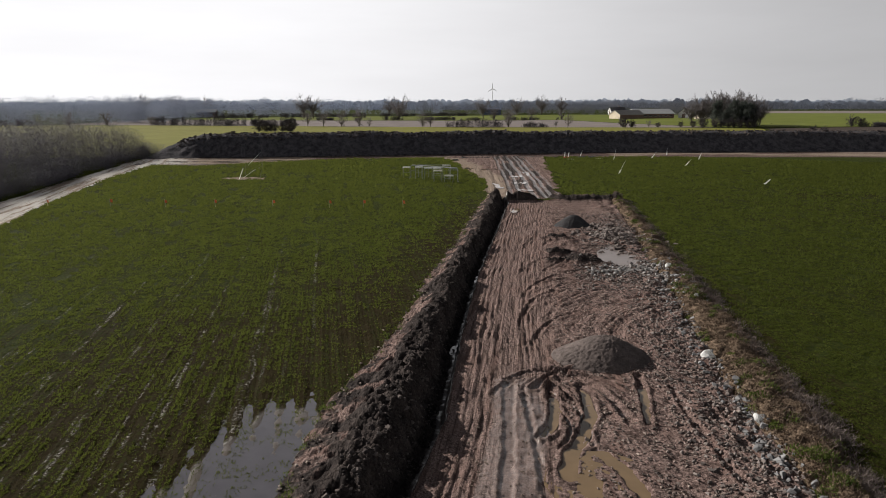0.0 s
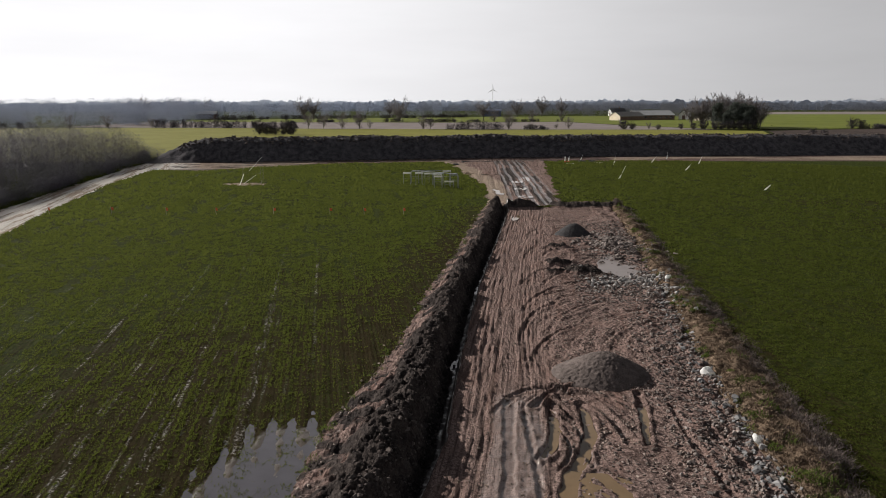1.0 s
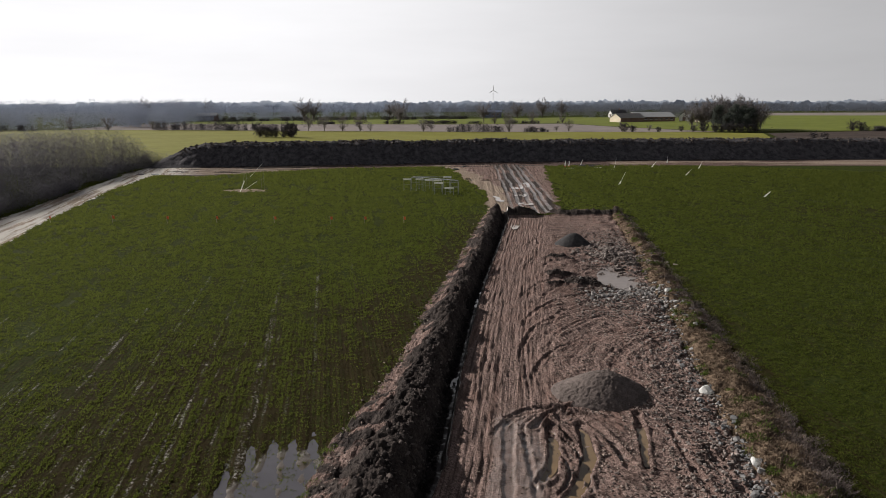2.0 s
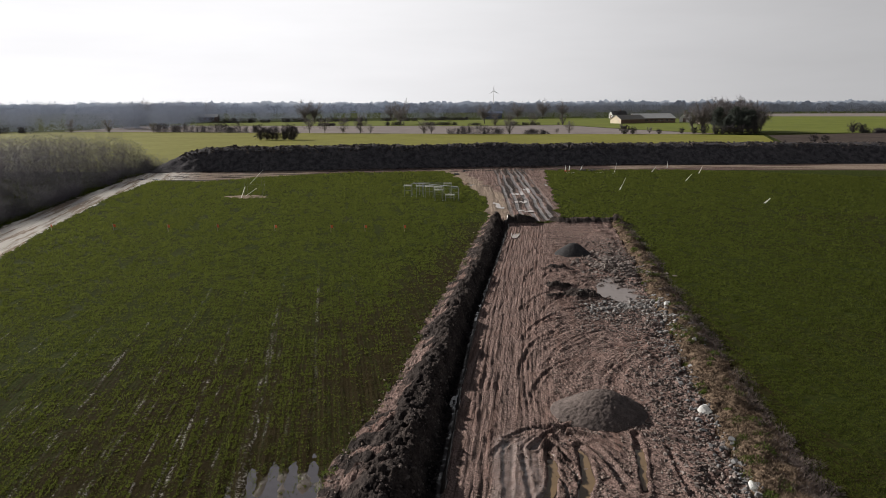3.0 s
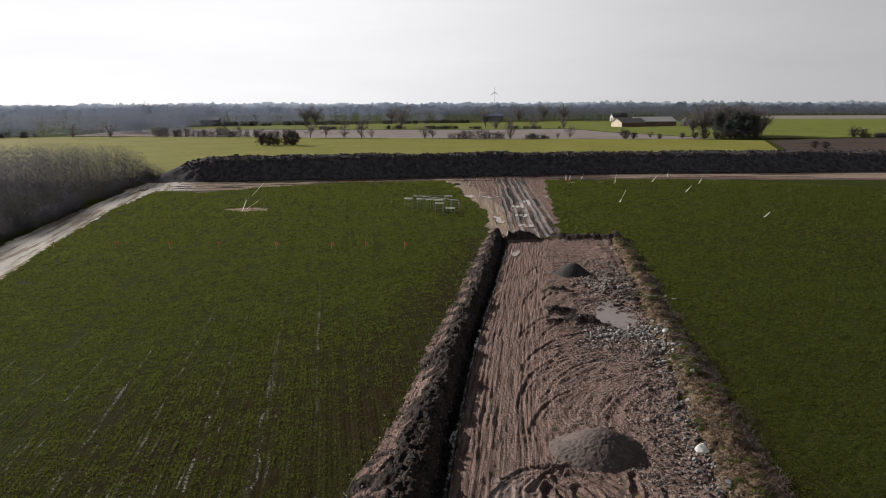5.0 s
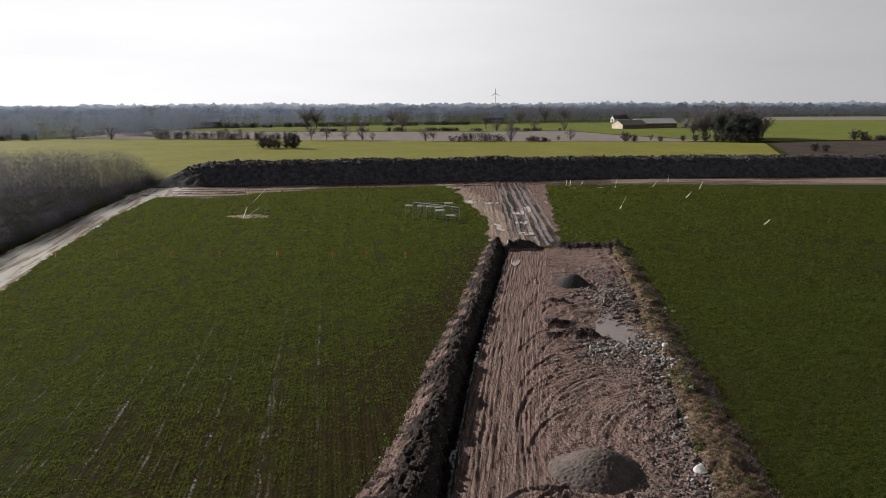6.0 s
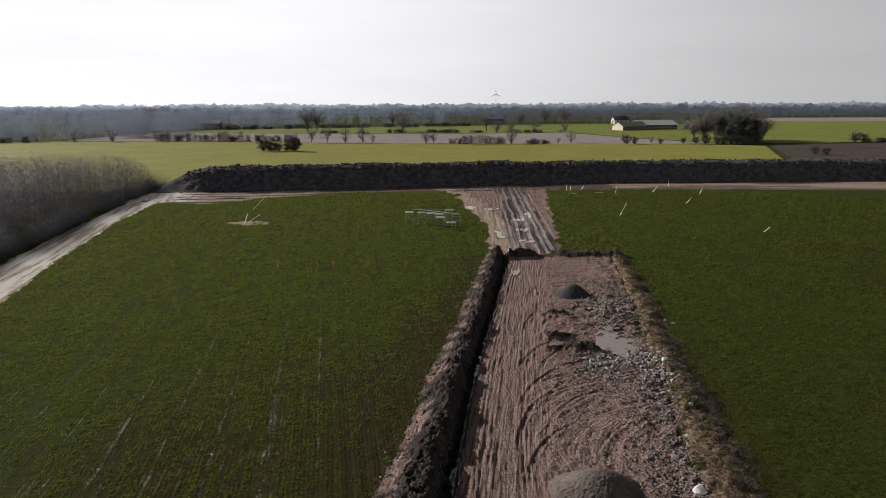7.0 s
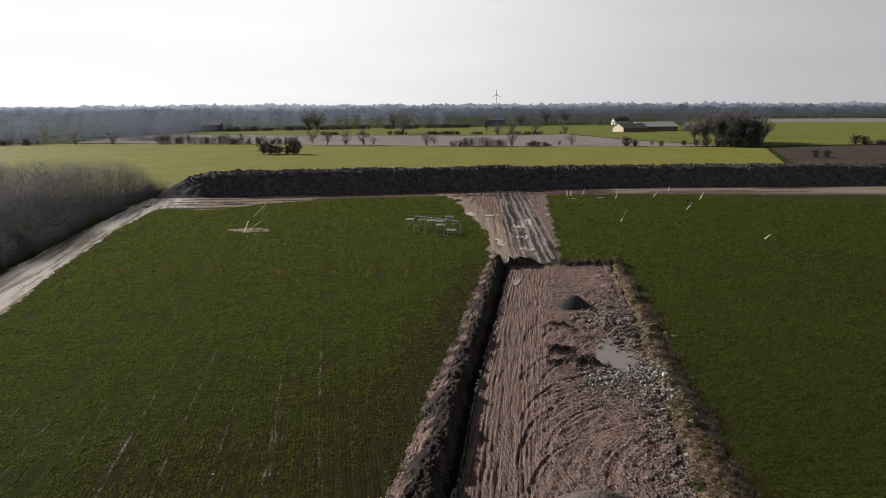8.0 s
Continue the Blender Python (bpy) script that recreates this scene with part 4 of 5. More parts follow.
y = 17.2 * (82 / 17.2) ** rng.uniform(0, 1, 3000)
t = rng.uniform(0, 1, 3000)
x = along(y, FOOT_Y, FOOT_X) + t * (along(y, STONE_Y, STONE_X) - along(y, FOOT_Y, FOOT_X) - 1)
scattered("mud_clods", x, y, rng.uniform(0.04, 0.13, len(x)), M_BROWNCLOD, "small clods of churned brown mud", "clods", 0.15, 0.7)
y = 17.2 * (88 / 17.2) ** rng.uniform(0, 1, 3000)
t = rng.uniform(0, 1, 3000) ** 0.6
e, f = along(y, EDGE_Y, EDGE_X), along(y, FOOT_Y, FOOT_X)
x = e + (0.4 + 0.6 * t) * (f - e) * 0.9
scattered("topsoil_clods", x, y, rng.uniform(0.05, 0.17, len(x)) * rng.choice([1, 1, 1, 1.6], len(x)), M_CLOD, "dark clods of topsoil lying on the bank", "clods", 0.3)
y = 17.2 * (88 / 17.2) ** rng.uniform(0, 1, 320)
x = along(y, EDGE_Y, EDGE_X) + rng.normal(0.35, 0.35, 320)
scattered("bank_stones", x, y, rng.uniform(0.05, 0.22, len(x)), M_PEBBLE, "brown stones and clods along the edge of the bank", "stones", 0.15)
x = rng.uniform(-60, 115, 3200)
y = along(x, BUND_X, BUND_Y) + rng.uniform(4.0, 10, 3200)
scattered("bund_clods", x, y, rng.uniform(0.2, 0.75, 3200), M_CLOD, "dark clods of soil on the earth bund", "clods", 0.2)


def white_block(x, y, size, turn, label):
    bm = box_bm((size, size * 0.8, size * 0.55), (0, 0, 0), size * 0.12)
    for v in bm.verts:
        v.co += Vector((noise.noise(v.co * 3), noise.noise(v.co * 3 + Vector((5, 0, 0))), noise.noise(v.co * 3 + Vector((0, 5, 0))))) * size * 0.16
    me = bpy.data.meshes.new("concrete_block")
    bm.to_mesh(me)
    bm.free()
    me.materials.append(M_WHITE)
    ob = put("concrete_block", me, None, label, "block")
    ob.matrix_basis = pose(x, y, float(ground_at(x, y)[0]) + size * 0.22, 25, 10, turn)


white_block(12.7, 30.9, 0.62, 30, "bright white broken block among grey rubble")
white_block(12.0, 24.0, 0.42, 70, "flat white slab among grey rubble")
white_block(16.2, 47.6, 0.45, 10, "white broken block at the end of the rubble")
white_block(13.0, 17.2, 0.35, 10, "white broken block beside dry grass")


# ---------------------------------------------------------------- crop, grass and weeds
def tufts(name, x, y, tall, wide, blades, material, label, category, splay=0.6, z=None):
    z = ground_at(x, y) if z is None else z
    n = len(x)
    base = np.repeat(np.stack([x, y, z - 0.02], 1), blades, 0)
    w = np.repeat(wide, blades)
    t = np.repeat(tall, blades) * rng.uniform(0.6, 1.15, n * blades)
    ang = rng.uniform(0, 2 * np.pi, n * blades)
    out = np.stack([np.cos(ang), np.sin(ang), 0 * ang], 1)
    foot = base + out * (w * rng.uniform(0, 0.55, n * blades))[:, None]
    tip = foot + out * (w * splay * rng.uniform(0.2, 1, n * blades))[:, None]
    tip[:, 2] += t
    v, f = slivers(foot, tip, w * 0.45)
    return put(name, mesh_np(name, v, f, material, True), None, label, category, "", "stuff")


def crop_places(n):
    d = 18 * (160 / 18) ** rng.uniform(0, 1, n)
    a0 = rng.uniform(-0.66, 0.66, n)
    x, y = d * np.sin(a0), d * np.cos(a0)
    u = (x + 0.171 * y)
    u = np.round(u / 0.25) * 0.25 + rng.normal(0, 0.04, n)
    x = u - 0.171 * y
    h, (_, _, bare), (wet, _, thin), region = land(x, y)
    drawn = fbm(u * 1.8, y * 0.06, 1.0, 134)
    seam = np.abs((u + 3.76 + 0.4 * fbm(x, y, 2.5, 131) + 1.45) % 2.9 - 1.45)
    minor = np.abs((u + 3.1 + 0.25 * fbm(x, y, 2.1, 135) + 0.485) % 0.97 - 0.485)
    keep = (region == 0) & (y > 16.5) & (wet < 0.45 + 0.65 * rng.random(n)) & (h > -0.5)
    keep &= (bare < 0.3 + 0.3 * rng.random(n)) & ((h > -0.05) | (rng.random(n) < 0.22))
    keep &= fbm(x, y, 0.7 + 0.006 * d, 130) + 0.7 * drawn + 0.2 * rng.normal(size=n) > -0.42 + 0.24 * thin
    keep &= ~((seam < 0.15) & (thin > 0.25) & (rng.random(n) < 0.6))
    keep &= ~((minor < 0.10) & (x < -5) & (rng.random(n) < 0.7 * smooth(60, 30, y)))
    keep &= ~((np.abs(u + 3.7) < 0.14) & (y < 48) & (rng.random(n) < 0.6))
    keep &= ~((x > 24) & (rng.random(n) < 0.9 * thin))
    beside = along(y, EDGE_Y, EDGE_X) - x
    keep &= ~((beside > -1) & (y < 92) & (rng.random(n) < 0.75 * smooth(5.5, 0.5, beside + 1.5 * fbm(x, y, 2.5, 133))))
    return x[keep], y[keep], h[keep]


x, y, h = crop_places(260000)
d = np.hypot(x, y)
tufts("winter_crop", x, y, 0.020 + 0.0021 * d, 0.038 + 0.0028 * d, 4, M_CROP, "rows of short green winter crop on dark soil", "crop", 0.7, h)

y = rng.uniform(15, 33, 9000)
x = along(y, EDGE_Y, EDGE_X) - rng.uniform(-0.3, 8, 9000)
x = np.round((x + 0.171 * y) / 0.21) * 0.21 + rng.normal(0, 0.03, 9000) - 0.171 * y
h = ground_at(x, y)
keep = (h < -0.04) & (h > -0.2) & (fbm(x * 2.0, y * 0.7, 0.9, 136) - 0.12 * (along(y, EDGE_Y, EDGE_X) - x < 2.5) + 0.3 * rng.normal(size=9000) > 0.16)
x, y = x[keep], y[keep]
tufts("drowned_crop", x, y, np.full(len(x), 0.07), np.full(len(x), 0.11), 4, M_CROP, "small tufts of crop standing in flood water", "crop", 0.7, np.full(len(x), -0.066))

y = 17 * (86 / 17) ** rng.uniform(0, 1, 9000)
s0, v0 = along(y, STONE_Y, STONE_X), along(y, VERGE_Y, VERGE_X)
x = s0 + (v0 - s0) * rng.uniform(0.0, 1.08, 9000)
tufts("dry_grass", x, y, rng.uniform(0.05, 0.19, 9000), np.full(9000, 0.085), 5, M_STRAW, "dry brown grass and dead stems on the verge", "grass", 1.8)


def clumps(name, x, y, radius, tall, blades, material, label, category, width=0.03):
    z = ground_at(x, y)
    n = len(x)
    k = n * blades
    ang = rng.uniform(0, 2 * np.pi, k)
    r = np.repeat(radius, blades) * np.sqrt(rng.uniform(0, 1, k))
    foot = np.repeat(np.stack([x, y, z], 1), blades, 0) + np.stack([np.cos(ang) * r, np.sin(ang) * r, 0 * r], 1)
    dome = np.repeat(tall, blades) * (1.05 - (r / np.repeat(radius, blades)) ** 2) * rng.uniform(0.5, 1.1, k)
    foot[:, 2] += dome * rng.uniform(0, 0.7, k) - 0.05
    tip = foot + np.stack([rng.normal(0, 0.25, k), rng.normal(0, 0.25, k), 0 * r], 1) * np.repeat(tall, blades)[:, None]
    tip[:, 2] += 0.35 * dome + 0.05
    v, f = slivers(foot, tip, np.full(k, width))
    return put(name, mesh_np(name, v, f, material, True), None, label, category, "", "stuff")


y = 17 * (84 / 17) ** rng.uniform(0, 1, 170)
x = along(y, VERGE_Y, VERGE_X) + rng.normal(-0.2, 0.32, 170)
clumps("bramble_thicket", x, y, rng.uniform(0.35, 0.9, 170), rng.uniform(0.25, 0.65, 170), 150, M_BRAMBLE, "leafless grey-brown brambles along the verge", "brambles", 0.025)
y = 17 * (84 / 17) ** rng.uniform(0, 1, 110)
s0, v0 = along(y, STONE_Y, STONE_X), along(y, VERGE_Y, VERGE_X)
x = s0 + (v0 - s0) * rng.uniform(0.0, 0.8, 110)
clumps("green_weeds", x, y, rng.uniform(0.2, 0.6, 110), rng.uniform(0.12, 0.35, 110), 80, M_WEED, "low green weeds growing on the dry verge", "weeds", 0.06)
y = 17 * (86 / 17) ** rng.uniform(0, 1, 90)
x = along(y, EDGE_Y, EDGE_X) + rng.normal(0.0, 0.3, 90)
clumps("bank_weeds", x, y, rng.uniform(0.15, 0.35, 90), rng.uniform(0.1, 0.3, 90), 40, M_WEED, "small green weeds at the edge of the bank", "weeds", 0.04)

# ---------------------------------------------------------------- far country: fields
M_RAPE = two_tone("young_green_crop", (0.130, 0.127, 0.026), (0.195, 0.188, 0.046), 3.0, 0.8, specular=0.03)
M_FALLOW = two_tone("brown_fallow", (0.155, 0.132, 0.125), (0.235, 0.205, 0.195), 6.0, 0.9, specular=0.03)
M_MEADOW = two_tone("far_meadow", (0.092, 0.108, 0.022), (0.145, 0.164, 0.037), 8.0, 0.8, specular=0.03)
M_PLOUGH = two_tone("ploughed_soil", (0.034, 0.026, 0.023), (0.078, 0.061, 0.053), 2.0, 0.95, specular=0.03)


def field(name, corners, z, material, label):
    bm = bmesh.new()
    f = bm.faces.new([bm.verts.new((px, py, z)) for px, py in corners])
    bmesh.ops.recalc_face_normals(bm, faces=[f])
    if f.normal.z < 0:
        f.normal_flip()
    me = bpy.data.meshes.new(name)
    bm.to_mesh(me)
    bm.free()
    me.materials.append(material)
    put(name, me, None, label, "field", "", "structure")


field("field_north", [(-420, 150), (-75, 150), (-68, 166), (0, 176), (60, 183), (104, 183), (112, 228), (141, 305), (107, 320), (30, 326), (-53, 340), (-145, 360), (-420, 372)], 0.16, M_RAPE, "bright yellow-green field of young crop behind the bund")
field("field_fallow", [(-205, 372), (-145, 361), (-53, 341), (30, 327), (107, 321), (128, 322), (100, 380), (78, 452), (10, 440), (-60, 448), (-96, 452), (-200, 470)], 0.18, M_FALLOW, "bare brown fallow field beyond the hedge")
field("field_meadow", [(-180, 520), (-200, 474), (-96, 456), (-60, 452), (10, 444), (79, 456), (101, 384), (130, 323), (160, 340), (178, 376), (260, 520), (200, 640), (120, 640), (40, 600), (-40, 585)], 0.22, M_MEADOW, "green meadow in front of the farm")
field("field_east", [(146, 322), (206, 330), (420, 340), (900, 420), (900, 700), (420, 680), (367, 800), (250, 760), (205, 560), (178, 374)], 0.24, M_MEADOW, "wide bright green field east of the copse")
field("field_plough", [(106, 190), (116, 230), (143, 305), (206, 326), (420, 334), (420, 190)], 0.20, M_PLOUGH, "dark ploughed field behind the bund")
field("field_pale", [(330, 700), (420, 684), (900, 704), (900, 860), (300, 860)], 0.26, M_FALLOW, "pale bare field before the far woods")


# ---------------------------------------------------------------- trees
def grow(tall, spread, seed, limbs=14, trunk=0.15):
    """Limbs of a leafless tree as tapered segments, and its twigs as slivers: limbs leave the trunk at many heights and fill a rounded crown."""
    r = np.random.default_rng(seed)
    segs, twig_a, twig_b = [], [], []
    mid = np.array([0, 0, tall * (0.5 + trunk * 0.45)])
    half = np.array([tall * spread, tall * spread, tall * (0.5 - trunk * 0.45)])
    sway = r.normal(0, 0.03, 2) * tall
    stem = np.array([[0, 0, 0], [sway[0], sway[1], tall * 0.35], [sway[0] * 1.6, sway[1] * 0.5, tall * 0.82]])
    for p, q, r0, r1 in ((stem[0], stem[1], 0.026, 0.019), (stem[1], stem[2], 0.019, 0.006)):
        segs.append((*p, *q, tall * r0, tall * r1))
    for k in range(limbs):
        z = tall * (trunk + (0.62 - trunk) * r.uniform(0, 1) ** 2)
        start = np.array([np.interp(z, stem[:, 2], stem[:, 0]), np.interp(z, stem[:, 2], stem[:, 1]), z])
        ang = 2 * np.pi * (k * 0.382 + r.uniform(-0.08, 0.08))
        up = r.uniform(-0.45, 0.95)
        c = math.sqrt(max(0.05, 1 - up * up))
        end = mid + half * np.array([math.cos(ang) * c, math.sin(ang) * c, up]) * r.uniform(0.72, 0.95)
        end[2] = max(end[2], z + 0.06 * tall)
        knee = (start + end) / 2 + r.normal(0, 0.04, 3) * tall
        segs.append((*start, *knee, tall * 0.011, tall * 0.007))
        segs.append((*knee, *end, tall * 0.007, tall * 0.003))
        for _ in range(6):
            f = r.uniform(0.15, 1.0)
            s0 = start + (knee - start) * 2 * f if f < 0.5 else knee + (end - knee) * (2 * f - 1)
            w = (s0 - mid) / half + r.normal(0, 0.6, 3)
            w[2] += 0.35
            w /= np.linalg.norm(w)
            e0 = s0 + w * tall * r.uniform(0.09, 0.19)
            segs.append((*s0, *e0, tall * 0.004, tall * 0.0015))
            for _ in range(22):
                g = s0 + (e0 - s0) * r.uniform(0.1, 1)
                v = w + r.normal(0, 0.6, 3)
                v /= np.linalg.norm(v)
                twig_a.append(g)
                twig_b.append(g + v * tall * r.uniform(0.05, 0.12))
    return np.array(segs), np.array(twig_a), np.array(twig_b)


def bare_tree(tall, spread, seed, m, label, category="tree", trunk=0.15, limbs=14, width=0.05, twigs=None, group="", name="bare_tree"):
    segs, a0, b0 = grow(tall, spread, seed, limbs, trunk)
    tree = empty(name)
    tagged(tree, label, category, group)
    segs[0, 2] -= 0.3
    v, f = tubes(segs, 5)
    put("trunk", mesh_np("trunk", v, f, M_BARK), tree)
    v, f = slivers(a0, b0, np.full(len(a0), width))
    put("crown", mesh_np("crown", v, f, twigs or M_TWIG, True), tree)
    tree.matrix_basis = m
    return tree


def stand(x, y, turn=0.0, s=1.0):
    return Matrix.LocRotScale((x, y, 0.1), Euler((0, 0, turn)), (s, s, s))


# pollards and hedge trees along the fallow field
hedge_kinds = [bare_tree(8.0, 0.48, 31 + k, stand(hx, hy), "leafless round hedge tree at the field edge", "tree", 0.06, 18, 0.06, group="hedge trees", name="hedge_tree")
               for k, (hx, hy) in enumerate(((-66.4, 341), (-49.7, 340), (30.9, 326)))]
for k, (hx, hy, s) in enumerate([(-58.7, 341, 1.0), (-40.9, 340, 1.1), (-9.6, 333, 0.9), (-6.0, 333, 0.7), (60.1, 333, 0.75), (98, 330, 0.45), (85.5, 333, 0.6), (-36, 341, 0.55), (41, 325, 0.45), (53, 325, 0.4),
                                 (-190, 352, 0.9), (-172, 355, 1.0), (-150, 357, 0.7), (-118, 358, 0.6), (33, 449, 1.2), (42, 449, 1.0), (58, 450, 1.05), (78, 456, 0.9), (-30, 470, 1.4)]):
    copy_thing(hedge_kinds[k % 3], stand(hx, hy, k * 1.3, s))
# tall spreading trees beyond the fallow field
tall_kinds = [bare_tree(17, 0.42, 51 + k, stand(hx, hy), "tall leafless tree with a wide twiggy crown", "tree", 0.14, 26, 0.10, group="tall bare trees", name="tall_tree")
              for k, (hx, hy) in enumerate(((-100, 500), (-30, 485)))]
for k, (hx, hy, s) in enumerate([(-93, 500, 0.95), (-203, 600, 1.0), (-44, 570, 0.9), (64, 600, 0.9), (88, 620, 1.05), (112, 660, 1.0), (28, 480, 0.85), (-240, 560, 1.1), (-226, 590, 1.0)]):
    copy_thing(tall_kinds[k % 2], stand(hx, hy, k * 2.1, s))
# bush in the near field
bush_kind = bare_tree(5.4, 0.52, 71, stand(-61.5, 279, 0, 1.15), "dense dark leafless bush in the green field", "bush", 0.02, 34, 0.085, M_HEDGE, "bushes", "bush")
for k, (hx, hy, s) in enumerate([(-64.8, 280, 0.7), (-68.0, 280.5, 0.62), (-71.5, 280, 0.8), (-74.5, 280.5, 0.95), (-62.3, 281, 1.05), (-70.0, 281.5, 0.7)]):
    copy_thing(bush_kind, stand(hx, hy, k * 1.7, s))
for k, (hx, hy, s) in enumerate([(84, 322, 0.8), (88, 322, 0.6), (135, 252, 0.55), (139, 252, 0.5), (193, 327, 0.9), (197, 327, 0.8), (100, 322, 0.45)]):
    copy_thing(bush_kind, stand(hx, hy, k * 1.1, s))


def hedge(x0, y0, x1, y1, wide, tall, label, gaps=0.0):
    """A low ragged hedge of leafless twigs between two places."""
    n = int(math.hypot(x1 - x0, y1 - y0) / 0.4)
    t = rng.uniform(0, 1, n)
    t = t[vnoise(t * n * 0.08, t * 0, 180) > gaps]
    x, y = x0 + (x1 - x0) * t + rng.normal(0, 0.4, len(t)), y0 + (y1 - y0) * t + rng.normal(0, wide, len(t))
    tt = tall * (0.55 + 0.8 * vnoise(x / 5.0, y / 5.0, 181)) * rng.uniform(0.7, 1.1, len(t))
    per = 70
    k = len(t) * per
    base = np.repeat(np.stack([x, y, 0 * x], 1), per, 0) + rng.normal(0, 0.55, (k, 3)) * np.array([1, 1, 0])
    base[:, 2] = np.repeat(tt, per) * rng.uniform(0, 0.9, k)
    tip = base + rng.normal(0, 0.5, (k, 3)) + np.array([0, 0, 0.35])
    v, f = slivers(base, tip, np.full(k, 0.15))
    put("hedge", mesh_np("hedge", v, f, M_HEDGE, True), None, label, "hedge", "", "stuff")


hedge(2, 327, 14, 327, 0.8, 3.6, "low leafless hedge between the fields")
hedge(15.5, 327, 29, 327, 0.8, 3.8, "low leafless hedge between the fields")
hedge(32, 326, 58, 326, 0.6, 1.8, "sparse low hedge between the fields", 0.45)
hedge(-150, 361, -76, 352, 1.5, 4.6, "dense dark leafless hedge beside the fallow field")
hedge(198, 328, 420, 338, 0.8, 2.8, "ragged hedge along the green field", 0.35)
hedge(-420, 350, -205, 352, 1.5, 3.5, "ragged hedge along the green field", 0.5)
hedge(-90, 455, 78, 456, 0.8, 2.2, "sparse low hedge behind the fallow field", 0.5)
hedge(-170, 520, 20, 590, 1.2, 3.5, "dark hedge behind the meadow", 0.2)


def pine(tall, seed, m, label):
    r = np.random.default_rng(seed)
    tree = empty("pine_tree")
    tagged(tree, label, "pine tree", "pines of the copse")
    segs = [(0, 0, -0.3, 0.2, 0.1, tall * 0.95, tall * 0.022, tall * 0.005)]
    pads = []
    for k in range(30):
        z = tall * r.uniform(0.25, 0.95)
        ang = r.uniform(0, 6.28)
        ln = tall * 0.24 * (1.15 - z / tall) ** 0.5 * r.uniform(0.5, 1.1)
        e = np.array([math.cos(ang) * ln, math.sin(ang) * ln, z + r.uniform(0, 0.8)])
        segs.append((0, 0, z, *e, 0.09, 0.03))
        pads.append(e)
    v, f = tubes(segs, 5)
    put("trunk", mesh_np("trunk", v, f, M_BARK), tree)
    pads = np.repeat(np.array(pads + [[0, 0, tall]]), 110, 0)
    c = pads + r.normal(0, 1, pads.shape) * np.array([tall * 0.065, tall * 0.065, tall * 0.04])
    t = c + r.normal(0, 1, c.shape) * 0.35 + np.array([0, 0, 0.25])
    v, f = slivers(c, t, np.full(len(c), 0.34))
    put("crown", mesh_np("crown", v, f, M_PINE, True), tree)
    tree.matrix_basis = m
    return tree


pine_kinds = [pine(11.5, 81 + k, stand(hx, hy), "tall dark pine tree in the copse") for k, (hx, hy) in enumerate(((128, 324), (138, 330)))]
for k, (hx, hy, s) in enumerate([(130, 319, 0.62), (133.5, 325, 0.72), (136, 319, 0.64), (140, 321, 0.66), (142, 329, 0.86), (145, 335, 0.95), (149, 338, 0.9), (146, 327, 0.66)]):
    copy_thing(pine_kinds[k % 2], stand(hx, hy, k * 1.9, s))
for k, (hx, hy, s) in enumerate([(137, 352, 1.1), (142, 354, 1.15), (147, 352, 1.15), (152, 356, 1.1), (157, 352, 1.0), (134, 358, 1.0), (160, 350, 0.85), (140, 346, 1.05), (149, 347, 1.1), (147.5, 326, 0.6), (154, 345, 1.0), (130, 350, 1.0), (136, 349, 1.12), (144, 350, 1.15), (126, 352, 0.85), (151, 344, 0.8)]):
    copy_thing(tall_kinds[k % 2], stand(hx, hy, k * 1.4, 0.88 * s))
for k, (hx, hy, s) in enumerate([(121, 322, 0.8), (125, 318, 0.7), (130, 315, 0.8), (135, 314, 0.8), (139, 315, 0.75), (143, 318, 0.7), (117, 324, 0.6), (127, 316, 0.7), (133, 316, 0.75), (112, 326, 0.5)]):
    copy_thing(bush_kind, stand(hx, hy, k * 0.9, s))


# ---------------------------------------------------------------- thicket beside the track
def thicket():
    n = 5200
    y = rng.uniform(28, 162, n)
    back = 46 * rng.uniform(0, 1, n) ** 1.7
    x = along(y, TRACK_Y, TRACK_OUT) - 1.0 - back + 1.5 * fbm(y, y * 0, 9.0, 140)
    tall = 2.6 + 5.9 * smooth(0, 7, back) + 1.7 * fbm(x, y, 6.0, 141) + rng.uniform(-1.4, 0.3, n)
    tall *= smooth(172, 148, y) * 0.6 + 0.4
    z = np.zeros(n) - 0.1
    foot = np.stack([x, y, z], 1)
    top = foot + np.stack([rng.normal(0, 0.5, n), rng.normal(0, 0.5, n), tall], 1)
    sv, sf = tubes(np.concatenate([foot, foot + 0.75 * (top - foot), np.full((n, 1), 0.02), np.full((n, 1), 0.008)], 1), 3)
    per = 84
    f = rng.uniform(0.05, 1.0, n * per) ** 0.85
    base = np.repeat(foot, per, 0) + (np.repeat(top - foot, per, 0)) * f[:, None] + rng.normal(0, 0.55, (n * per, 3)) * np.array([1, 1, 0.3])
    ang = rng.uniform(0, 6.28, n * per)
    ln = rng.uniform(0.35, 1.1, n * per)
    tip = base + np.stack([np.cos(ang) * ln * 0.8, np.sin(ang) * ln * 0.8, ln * rng.uniform(-0.3, 0.6, n * per)], 1)
    tv, tf = slivers(base, tip, np.full(n * per, 0.055))
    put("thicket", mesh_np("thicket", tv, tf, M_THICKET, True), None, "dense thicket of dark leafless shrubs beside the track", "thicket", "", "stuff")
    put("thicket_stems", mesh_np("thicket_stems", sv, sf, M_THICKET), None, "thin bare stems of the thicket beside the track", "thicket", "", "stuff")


thicket()


